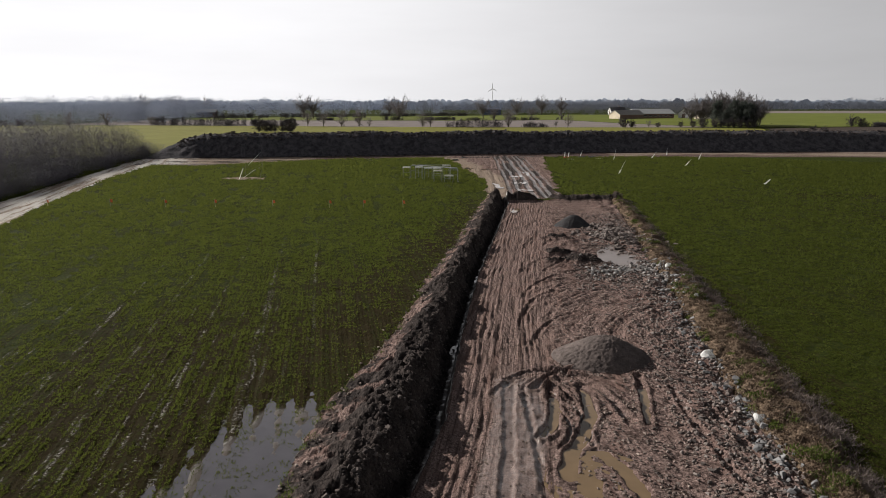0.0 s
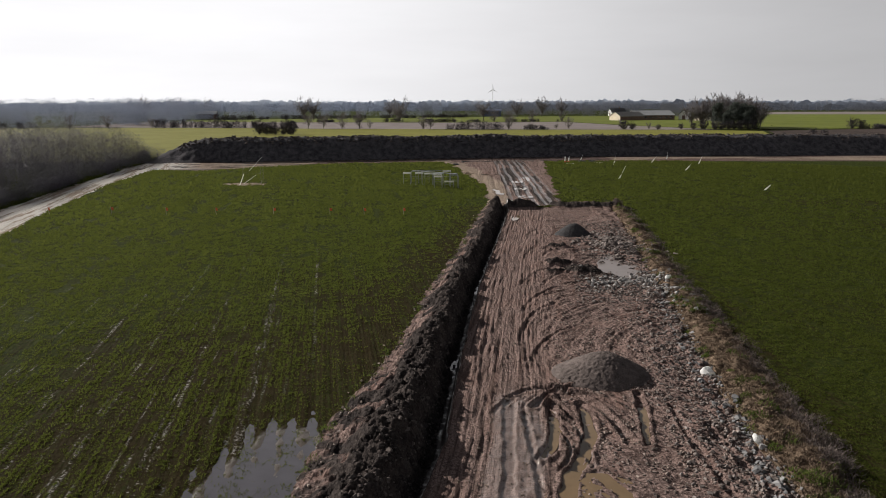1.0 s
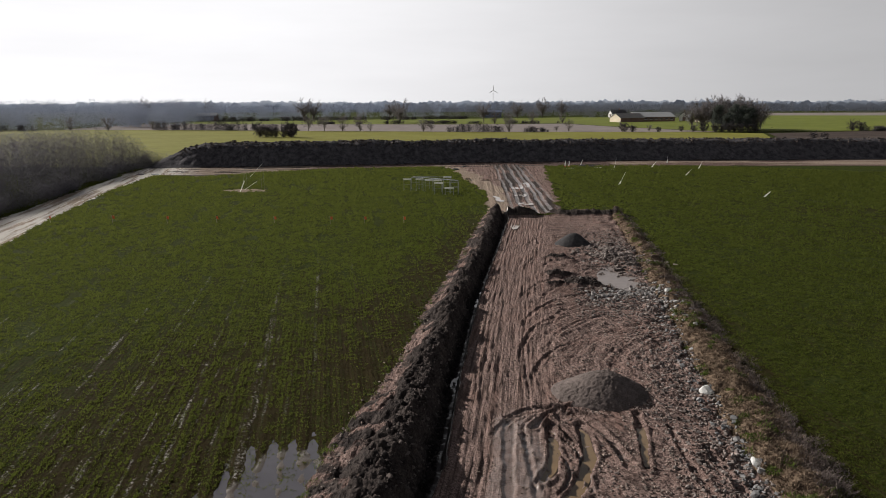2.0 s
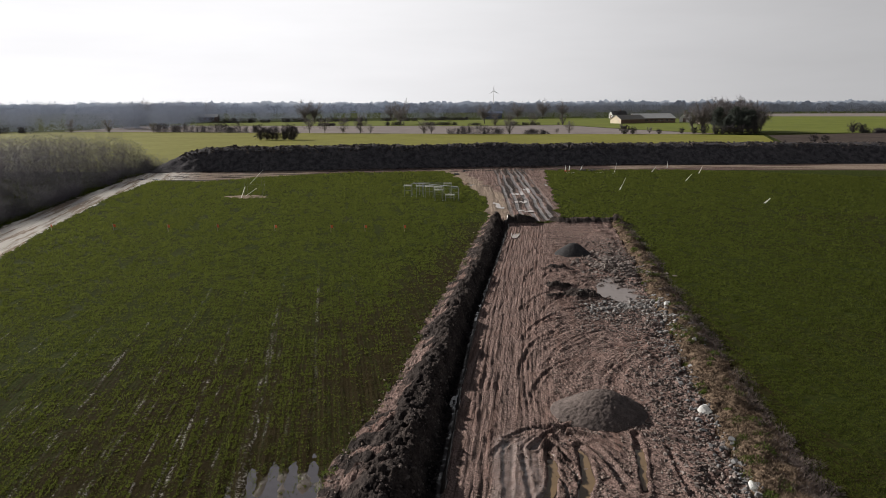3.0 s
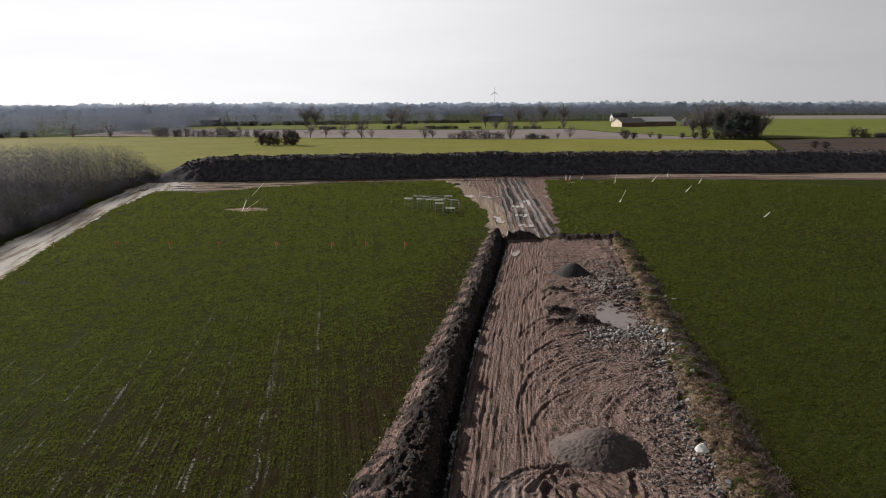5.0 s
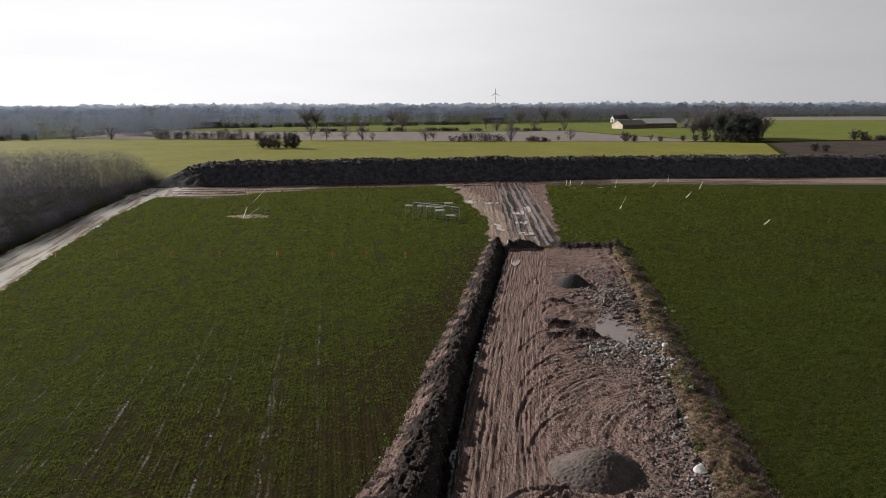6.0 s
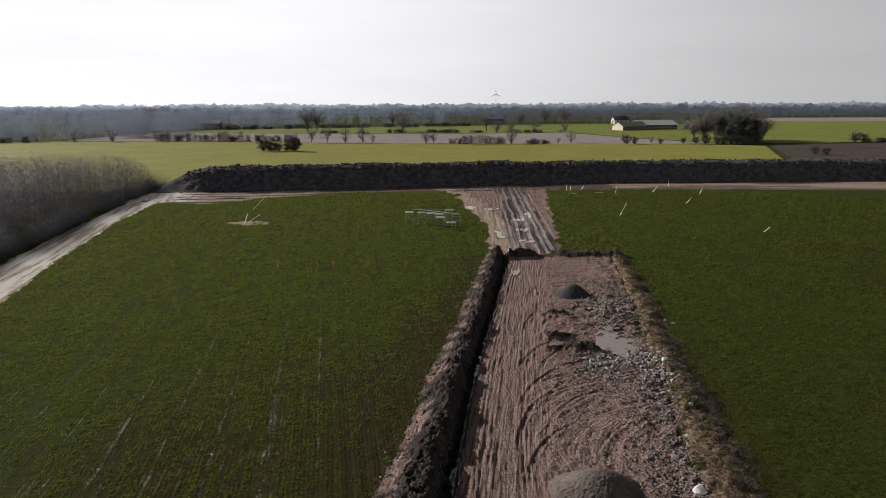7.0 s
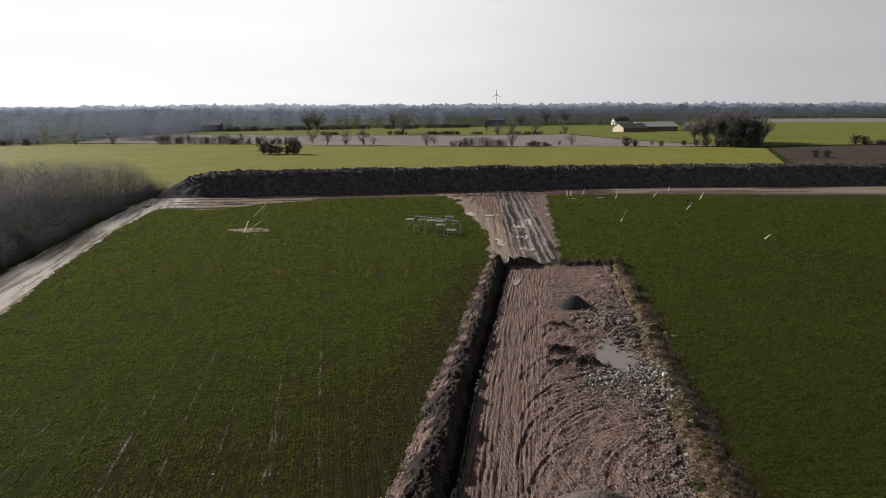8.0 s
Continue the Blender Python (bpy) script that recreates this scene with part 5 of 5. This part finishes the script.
# ---------------------------------------------------------------- far woods
def wood(name, lines, material, label, per, thin):
    """A belt of many leafless trees: lines of (x0, y0, x1, y1, depth, number, tall)."""
    vs, fs, base = [], [], 0
    for x0, y0, x1, y1, deep, number, tall in lines:
        t = rng.uniform(0, 1, number)
        x = x0 + (x1 - x0) * t + rng.normal(0, 2, number)
        y = y0 + (y1 - y0) * t + rng.uniform(0, deep, number)
        h = tall * rng.uniform(0.6, 1.1, number) * (1 + 0.3 * fbm(x, y, 60.0, 150))
        k = number * per
        ang, rr = rng.uniform(0, 6.28, k), np.sqrt(rng.uniform(0, 1, k))
        hh = np.repeat(h, per)
        zz = rng.uniform(0.02, 0.9, k)
        wide = hh * 0.30 * np.sqrt(np.clip(1 - ((zz - 0.5) / 0.55) ** 2, 0.05, 1))
        foot = np.stack([np.repeat(x, per) + np.cos(ang) * rr * wide, np.repeat(y, per) + np.sin(ang) * rr * wide, zz * hh], 1)
        turn = rng.normal(0, 1, (k, 3))
        turn[:, 2] = np.abs(turn[:, 2]) + 0.2
        turn /= np.linalg.norm(turn, axis=1, keepdims=True)
        tip = foot + turn * (hh * rng.uniform(0.04, 0.10, k))[:, None]
        v, f = slivers(foot, tip, hh * thin)
        vs.append(v)
        fs.append(f + base)
        base += len(v)
    put(name, mesh_np(name, np.concatenate(vs), np.concatenate(fs), material, True), None, label, "wood", "", "stuff")


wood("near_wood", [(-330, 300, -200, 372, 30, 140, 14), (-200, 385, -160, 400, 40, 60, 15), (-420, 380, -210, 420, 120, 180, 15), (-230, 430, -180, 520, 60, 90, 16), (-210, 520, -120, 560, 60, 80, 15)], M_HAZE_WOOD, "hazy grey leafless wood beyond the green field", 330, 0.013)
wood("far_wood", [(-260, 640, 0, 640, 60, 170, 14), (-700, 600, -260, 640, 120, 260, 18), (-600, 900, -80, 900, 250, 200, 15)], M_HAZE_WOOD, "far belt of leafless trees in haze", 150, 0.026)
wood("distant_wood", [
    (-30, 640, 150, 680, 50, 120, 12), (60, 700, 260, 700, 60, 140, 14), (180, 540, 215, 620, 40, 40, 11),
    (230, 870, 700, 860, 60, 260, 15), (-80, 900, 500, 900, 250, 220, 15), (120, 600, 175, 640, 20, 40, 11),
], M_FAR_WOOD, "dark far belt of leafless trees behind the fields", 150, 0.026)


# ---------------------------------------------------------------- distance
# haze painted as a glow colour, paler and bluer to the left
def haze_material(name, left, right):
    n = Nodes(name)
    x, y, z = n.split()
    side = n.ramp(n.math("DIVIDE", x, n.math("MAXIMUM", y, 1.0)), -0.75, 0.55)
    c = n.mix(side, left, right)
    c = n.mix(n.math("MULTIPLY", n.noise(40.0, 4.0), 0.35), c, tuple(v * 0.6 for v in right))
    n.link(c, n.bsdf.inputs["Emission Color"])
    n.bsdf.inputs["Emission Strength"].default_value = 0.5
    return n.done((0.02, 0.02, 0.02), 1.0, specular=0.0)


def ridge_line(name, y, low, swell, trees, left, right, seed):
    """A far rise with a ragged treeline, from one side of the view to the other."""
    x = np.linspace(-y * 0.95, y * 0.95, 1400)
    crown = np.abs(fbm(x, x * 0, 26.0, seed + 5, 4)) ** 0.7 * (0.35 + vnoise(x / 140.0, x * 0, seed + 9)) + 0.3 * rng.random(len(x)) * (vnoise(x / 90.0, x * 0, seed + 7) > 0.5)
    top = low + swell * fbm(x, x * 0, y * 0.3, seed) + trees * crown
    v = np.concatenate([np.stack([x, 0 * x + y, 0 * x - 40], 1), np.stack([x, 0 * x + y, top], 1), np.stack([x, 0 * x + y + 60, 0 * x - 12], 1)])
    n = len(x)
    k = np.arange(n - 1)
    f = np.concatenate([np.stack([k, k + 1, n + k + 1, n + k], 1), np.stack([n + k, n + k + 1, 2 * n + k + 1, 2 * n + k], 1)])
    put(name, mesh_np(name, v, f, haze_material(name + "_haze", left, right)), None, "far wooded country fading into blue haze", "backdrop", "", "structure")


# each farther rise glows paler, so the haze is in its colour
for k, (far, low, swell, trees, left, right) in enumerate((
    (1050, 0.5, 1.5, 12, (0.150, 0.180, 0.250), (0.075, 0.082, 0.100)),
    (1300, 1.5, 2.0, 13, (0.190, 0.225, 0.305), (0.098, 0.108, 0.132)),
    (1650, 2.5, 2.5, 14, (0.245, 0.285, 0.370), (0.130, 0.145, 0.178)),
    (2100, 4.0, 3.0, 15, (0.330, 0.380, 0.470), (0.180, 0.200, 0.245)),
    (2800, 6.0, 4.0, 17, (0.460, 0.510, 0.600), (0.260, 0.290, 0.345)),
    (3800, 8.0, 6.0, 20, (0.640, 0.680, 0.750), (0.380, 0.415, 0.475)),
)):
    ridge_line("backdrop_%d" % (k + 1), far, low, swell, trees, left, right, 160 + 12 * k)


# ---------------------------------------------------------------- farm buildings
M_CREAM = two_tone("cream_render", (0.52, 0.44, 0.33), (0.68, 0.60, 0.47), 1.5)
M_BRICK = two_tone("dark_brick", (0.10, 0.06, 0.045), (0.20, 0.13, 0.10), 0.8)
M_ROOF = two_tone("grey_fibre_roof", (0.36, 0.36, 0.365), (0.48, 0.48, 0.48), 2.0, 0.55)
M_BROWNROOF = two_tone("brown_fibre_roof", (0.20, 0.18, 0.165), (0.30, 0.275, 0.25), 2.0, 0.6)
M_DARKROOF = two_tone("dark_tiles", (0.045, 0.042, 0.045), (0.09, 0.085, 0.088), 1.0, 0.8)
M_LIME = two_tone("white_limewash", (0.62, 0.61, 0.58), (0.80, 0.79, 0.76), 1.0)
M_GLASS = two_tone("dark_window_glass", (0.02, 0.022, 0.025), (0.05, 0.055, 0.06), 0.5, 0.15)
M_BLUE = two_tone("blue_sheet_metal", (0.05, 0.07, 0.13), (0.08, 0.11, 0.18), 1.0, 0.5)


def farm_house(name, x, y, long, wide, eave, ridge, turn, wall, roof, label, category, windows=4, chimney=False, gable=None):
    """A gabled building: walls with gables, two roof slopes, doors and windows."""
    house = empty(name)
    tagged(house, label, category)
    L, W = long / 2, wide / 2
    bm = bmesh.new()
    pts = [(-L, -W, -0.5), (L, -W, -0.5), (L, W, -0.5), (-L, W, -0.5), (-L, -W, eave), (L, -W, eave), (L, W, eave), (-L, W, eave), (-L, 0, ridge), (L, 0, ridge)]
    v = [bm.verts.new(p) for p in pts]
    for f in ((0, 1, 5, 4), (2, 3, 7, 6), (1, 2, 6, 9, 5), (3, 0, 4, 8, 7), (3, 2, 1, 0)):
        bm.faces.new([v[i] for i in f])
    bmesh.ops.recalc_face_normals(bm, faces=bm.faces)
    part("wall", bm, wall, house)
    if gable:
        bm = bmesh.new()
        for px in (-L - 0.12, -L - 0.02):
            for py, pz in ((-W, -0.4), (W, -0.4), (W, eave), (-W, eave), (0, ridge)):
                bm.verts.new((px, py, pz))
        bmesh.ops.convex_hull(bm, input=bm.verts)
        part("gable", bm, gable, house, "cream rendered gable")
    for side in (-1, 1):
        bm = bmesh.new()
        o, t = 0.45, 0.22
        slope = (ridge - eave) / W
        lo = (side * (W + o), eave - o * slope + 0.05)
        for dz in (0, t):
            for ex in (-L - o, L + o):
                bm.verts.new((ex, lo[0], lo[1] + dz))
                bm.verts.new((ex, 0, ridge + 0.05 + dz))
        bmesh.ops.convex_hull(bm, input=bm.verts)
        part("roof", bm, roof, house)
    for k in range(windows):
        wx = -L + (k + 0.7) * long / (windows + 0.4)
        win = part("window", box_bm((long * 0.06 + 0.5, 0.08, eave * 0.3), (wx, -W - 0.04, eave * 0.6), 0.02), M_GLASS, house)
        part("frame", box_bm((long * 0.06 + 0.7, 0.06, 0.1), (wx, -W - 0.06, eave * 0.6 - eave * 0.15 - 0.06)), M_LIME, win)
    if windows:
        part("door", box_bm((0.1, min(3.2, wide * 0.3), eave * 0.85), (-L - 0.05, 0, eave * 0.42), 0.02), M_BRICK, house)
    if chimney:
        part("chimney", box_bm((0.8, 0.7, 1.8), (L * 0.3, 0, ridge + 0.6), 0.05), M_BRICK, house)
    house.matrix_basis = pose(x, y, 0.2, 0, 0, turn)
    return house


farm_house("barn", 129.5, 489.5, 22, 11, 2.8, 5.6, 28, M_BRICK, M_BROWNROOF, "barn with a cream gable and a brown-grey roof", "barn", 0, False, M_CREAM)
farm_house("barn", 150, 503, 30, 15, 3.2, 6.2, 14, M_BRICK, M_ROOF, "long low barn with a pale grey roof", "barn", 7)
farm_house("farm_house", 176, 508, 8, 7, 3.4, 6.4, 70, M_LIME, M_DARKROOF, "small white farm house with a dark roof", "house", 2, True)
farm_house("farm_house", 178, 476, 9, 6, 2.6, 4.6, 10, M_CREAM, M_DARKROOF, "low cream outbuilding beside the copse", "house", 3)
farm_house("farm_house", 160, 640, 14, 8, 3.4, 6.6, 12, M_LIME, M_DARKROOF, "white-gabled house with a steep dark roof", "house", 3, True)
farm_house("shed", 46, 655, 16, 9, 4.5, 6.0, 4, M_BLUE, M_BLUE, "dark blue metal shed among far trees", "shed", 3)
farm_house("shed", -190, 560, 15, 9, 4.0, 6.0, 8, M_BRICK, M_ROOF, "low shed with a pale roof among trees", "shed", 3)


def silo(x, y, r, tall):
    s = empty("silo")
    tagged(s, "silver metal feed silo beside the farm", "silo", "silos")
    part("tank", bar_bm((0, 0, 1.2), (0, 0, tall), r, 14), M_STEEL, s)
    part("roof", bar_bm((0, 0, tall), (0, 0, tall + r * 0.7), r, 14, 0.1), M_STEEL, s)
    for k in range(4):
        a0 = k * math.pi / 2 + 0.4
        part("leg", bar_bm((r * 0.8 * math.cos(a0), r * 0.8 * math.sin(a0), -0.3), (r * 0.8 * math.cos(a0), r * 0.8 * math.sin(a0), 1.6), 0.08), M_STEEL, s)
    s.matrix_basis = pose(x, y, 0.2)


silo(172, 486, 1.2, 4.6)


def wind_turbine(x, y, hub, blade):
    w = empty("wind_turbine")
    tagged(w, "white three-bladed wind turbine far off", "wind turbine")
    part("tower", bar_bm((0, 0, -2), (0, 0, hub), 0.6, 12, 0.35), M_LIME, w)
    part("nacelle", box_bm((1.6, 4.0, 1.6), (0, -0.4, hub + 0.3), 0.3), M_LIME, w)
    part("hub", bar_bm((0, -3.2, hub + 0.3), (0, -2.2, hub + 0.3), 0.5, 10, 0.9), M_LIME, w)
    for k in range(3):
        a0 = radians(92 + 120 * k)
        d = Vector((math.cos(a0), 0, math.sin(a0)))
        p = Vector((0, -2.7, hub + 0.3))
        s = Vector((-d.z, 0, d.x))
        bm = bmesh.new()
        for f, wide in ((0.03, 0.5), (0.2, 0.85), (0.6, 0.5), (1.0, 0.15)):
            for u, dy in ((-wide, 0), (wide * 0.6, 0), (0, 0.18)):
                bm.verts.new(p + d * blade * f + s * u + Vector((0, dy, 0)))
        bmesh.ops.convex_hull(bm, input=bm.verts)
        part("blade", bm, M_LIME, w)
    w.matrix_basis = pose(x, y, 0)


wind_turbine(99.5, 1400, 37, 11)


# ---------------------------------------------------------------- things in the near fields
def gz(x, y):
    return float(ground_at(x, y)[0])


def marker_stake(x, y, turn):
    s = empty("marker_stake")
    tagged(s, "short timber stake with orange marker cloth in the crop", "stake", "marker stakes")
    part("stake", box_bm((0.05, 0.05, 1.1), (0, 0, 0.35)), M_TIMBER, s)
    bm = box_bm((0.30, 0.02, 0.34), (0.13, 0.0, 0.68))
    bmesh.ops.subdivide_edges(bm, edges=bm.edges[:], cuts=2, use_grid_fill=True)
    for v in bm.verts:
        v.co.y += 0.05 * math.sin(v.co.x * 14) * (v.co.x + 0.1)
        v.co.z -= 0.12 * max(0, v.co.x)
    part("cloth", bm, M_ORANGE, s, "orange cloth")
    s.matrix_basis = pose(x, y, gz(x, y), 4, -3, turn)
    return s


for k, sx in enumerate((-46.5, -39.0, -32.5, -26.6, -19.8, -13.2, -9.2, -4.6)):
    marker_stake(sx, 79.6 - 0.03 * (sx + 46), k * 37 % 50 - 25)


def marker_post(x, y, long, tilt, rod, kind):
    """A white plastic marker that leans, with a thin rod; some have a red foot."""
    p = empty("marker_post")
    label = {"lean": "leaning white plastic marker post in the crop", "up": "upright thin white marker post", "foot": "white marker post with a red foot"}[kind]
    tagged(p, label, "marker post", "marker posts")
    bm = box_bm((0.25, 0.06, long), (0, 0, long / 2 - 0.15), 0.02)
    for v in bm.verts:
        v.co.x *= 1.0 if v.co.z < long * 0.5 else 0.55
    part("board", bm, M_WHITE, p)
    if rod:
        part("rod", bar_bm((0, 0, long - 0.3), (0, 0, long + rod), 0.025), M_WHITE, p)
    if kind == "foot":
        part("foot", box_bm((0.5, 0.3, 0.42), (0, 0, 0.1), 0.04), M_RED, p, "red base block")
    p.matrix_basis = pose(x, y, gz(x, y), 0, tilt, -8)
    return p


for row in ((26.4, 148.8, 1.5, 2, 0, "foot"), (27.2, 148.8, 1.5, 5, 0, "foot"), (30.1, 151.0, 1.1, 22, 0.5, "lean"), (36.4, 146.0, 0.6, 10, 1.6, "up"),
            (29.8, 115.6, 0.9, 24, 1.5, "lean"), (44.6, 147.0, 1.2, 36, 0.6, "lean"), (51.7, 158.6, 1.0, 2, 0.6, "up"), (45.9, 129.7, 1.3, 38, 0.4, "lean"),
            (53.3, 143.1, 1.3, 22, 0.5, "lean"), (47.6, 100.6, 1.2, 44, 0.0, "lean")):
    marker_post(*row)


def plank(x, y, long, turn):
    bm = box_bm((long, 0.22, 0.05), (0, 0, 0.06), 0.01)
    me = bpy.data.meshes.new("plank")
    bm.to_mesh(me)
    bm.free()
    me.materials.append(M_WHITE)
    ob = put("plank", me, None, "pale timber plank lying at the field edge", "plank", "planks")
    ob.matrix_basis = pose(x, y, gz(x, y) + 0.05, 0, 0, turn)


for row in ((26.9, 145.1, 1.8, 2), (33.1, 146.1, 1.9, 4), (35.4, 142.5, 0.8, 0)):
    plank(*row)


def rubber_mat(x, y, r, seed):
    u = np.linspace(0, 2 * np.pi, 19)[:-1]
    verts, faces = [(0, 0, 0.32)], []
    for k, (f, z) in enumerate(((0.35, 0.36), (0.7, 0.28), (1.0, 0.05), (1.05, -0.1))):
        rr = r * f * (1 + 0.25 * fbm(np.cos(u) * 2, np.sin(u) * 2, 1.0, seed))
        verts += [(a0, b0, z + 0.08 * math.sin(5 * c0)) for a0, b0, c0 in zip(rr * np.cos(u), rr * 0.6 * np.sin(u), u)]
    n = len(u)
    faces += [(0, 1 + i, 1 + (i + 1) % n, 1 + (i + 1) % n) for i in range(n)]
    bm = bmesh.new()
    vs = [bm.verts.new(p) for p in verts]
    for i in range(n):
        bm.faces.new((vs[0], vs[1 + i], vs[1 + (i + 1) % n]))
        for k in range(3):
            a0, b0 = 1 + k * n + i, 1 + k * n + (i + 1) % n
            bm.faces.new((vs[a0], vs[a0 + n], vs[b0 + n], vs[b0]))
    me = bpy.data.meshes.new("rubber_sheet")
    bm.to_mesh(me)
    bm.free()
    me.materials.append(M_RUBBER)
    ob = put("rubber_sheet", me, None, "crumpled black sheet lying at the field edge", "sheet", "black sheets")
    ob.matrix_basis = pose(x, y, gz(x, y), 0, 0, seed)


rubber_mat(30.4, 149.6, 0.9, 3)
rubber_mat(32.4, 149.4, 1.0, 8)
rubber_mat(4.6, 150.4, 0.7, 5)
rubber_mat(2.6, 143.0, 0.8, 6)


# ---------------------------------------------------------------- steel trestles
def trestle(x, y, wide, tall, turn, board, group="steel trestles"):
    t = empty("steel_trestle")
    tagged(t, "galvanised steel trestle with a white top board" if board else "bare galvanised steel trestle on the crop", "trestle", group)
    w = wide / 2
    for s in (-1, 1):
        part("leg", bar_bm((s * w, 0, -0.2), (s * w, 0, tall), 0.045, 6), M_STEEL, t)
        part("foot", box_bm((0.22, 0.22, 0.03), (s * w, 0, 0.03)), M_STEEL, t)
    part("rail", bar_bm((-w - 0.05, 0, tall), (w + 0.05, 0, tall), 0.045, 6), M_STEEL, t)
    part("brace", bar_bm((-w, 0, tall * 0.55), (w, 0, tall * 0.55), 0.025, 6), M_STEEL, t)
    if board:
        part("board", box_bm((wide + 0.15, 0.26, 0.22), (0, -0.1, tall + 0.05), 0.02), M_WHITE, t, "white top board")
    t.matrix_basis = pose(x, y, gz(x, y), 0, 0, turn)
    return t


for row in ((-5.8, 109.2, 1.1, 1.75, 0, True), (-3.8, 108.3, 1.1, 1.8, 0, True), (-2.3, 107.6, 1.2, 1.8, 0, True), (-0.9, 107.0, 1.2, 1.8, 0, True),
            (-0.75, 104.2, 1.2, 1.7, -4, True), (0.9, 103.8, 1.3, 1.0, -6, True), (0.6, 110.6, 1.2, 1.9, -4, True), (1.6, 106.0, 1.3, 1.9, 0, False),
            (-4.6, 111.2, 1.2, 1.85, 0, False), (-2.9, 110.6, 1.2, 1.85, 0, False), (1.7, 104.6, 1.2, 1.8, 0, False)):
    trestle(*row)


def steel_pipe(p, q, label):
    bm = bar_bm(p, q, 0.05, 7)
    me = bpy.data.meshes.new("steel_pipe")
    bm.to_mesh(me)
    bm.free()
    me.materials.append(M_STEEL)
    put("steel_pipe", me, None, label, "pipe", "steel pipes")


for p, q in (((-5.0, 111.3, 1.95), (2.2, 106.0, 1.95)), ((-4.3, 108.4, 1.92), (0.0, 106.8, 1.92)), ((-4.2, 111.2, 1.95), (1.2, 110.4, 1.97))):
    steel_pipe((*p[:2], gz(*p[:2]) + p[2]), (*q[:2], gz(*q[:2]) + q[2]), "long galvanised pipe resting on the trestles")


# ---------------------------------------------------------------- frame tower on the bare patch
M_DULL = two_tone("dull_grey_steel", (0.09, 0.09, 0.095), (0.18, 0.18, 0.185), 0.3, 0.7, 0.3)


def lattice_mast(x, y, side, tall):
    m = empty("lattice_mast")
    tagged(m, "thin grey lattice mast on a bare patch", "mast")
    c = [(-side, -side), (side, -side), (side, side), (-side, side)]
    for px, py in c:
        part("leg", bar_bm((px, py, -0.3), (px * 0.95, py * 0.95, tall), 0.014, 5, 0.012), M_DULL, m)
    for z in (tall * 0.33, tall * 0.66, tall * 0.98):
        for k in range(4):
            (ax, ay), (bx, by) = c[k], c[(k + 1) % 4]
            part("brace", bar_bm((ax * 0.96, ay * 0.96, z), (bx * 0.96, by * 0.96, z), 0.008, 4), M_DULL, m)
    for k in range(4):
        (ax, ay), (bx, by) = c[k], c[(k + 1) % 4]
        part("diagonal", bar_bm((ax, ay, 0.2), (bx * 0.96, by * 0.96, tall * 0.33), 0.006, 4), M_DULL, m)
        part("diagonal", bar_bm((bx * 0.97, by * 0.97, tall * 0.33), (ax * 0.96, ay * 0.96, tall * 0.66), 0.006, 4), M_DULL, m)
    m.matrix_basis = pose(x, y, gz(x, y), 0, 0, 6)


lattice_mast(-30.6, 110.0, 1.4, 5.6)


def leaning_board(p, q, wide, label):
    p, q = Vector((*p[:2], gz(*p[:2]) + p[2])), Vector((*q[:2], gz(*q[:2]) + q[2]))
    bm = bar_bm(p, q, wide, 4)
    me = bpy.data.meshes.new("timber_pole")
    bm.to_mesh(me)
    bm.free()
    me.materials.append(M_WHITE)
    put("timber_pole", me, None, label, "pole", "leaning poles")


leaning_board((-32.4, 108.4, 0.0), (-31.8, 108.8, 1.7), 0.06, "white board leaning in the lattice mast")
leaning_board((-31.9, 109.0, 0.2), (-30.0, 109.4, 1.5), 0.025, "thin white pole leaning in the lattice mast")
leaning_board((-31.5, 110.9, 2.0), (-29.4, 111.2, 4.2), 0.022, "thin white pole tied across the lattice mast")
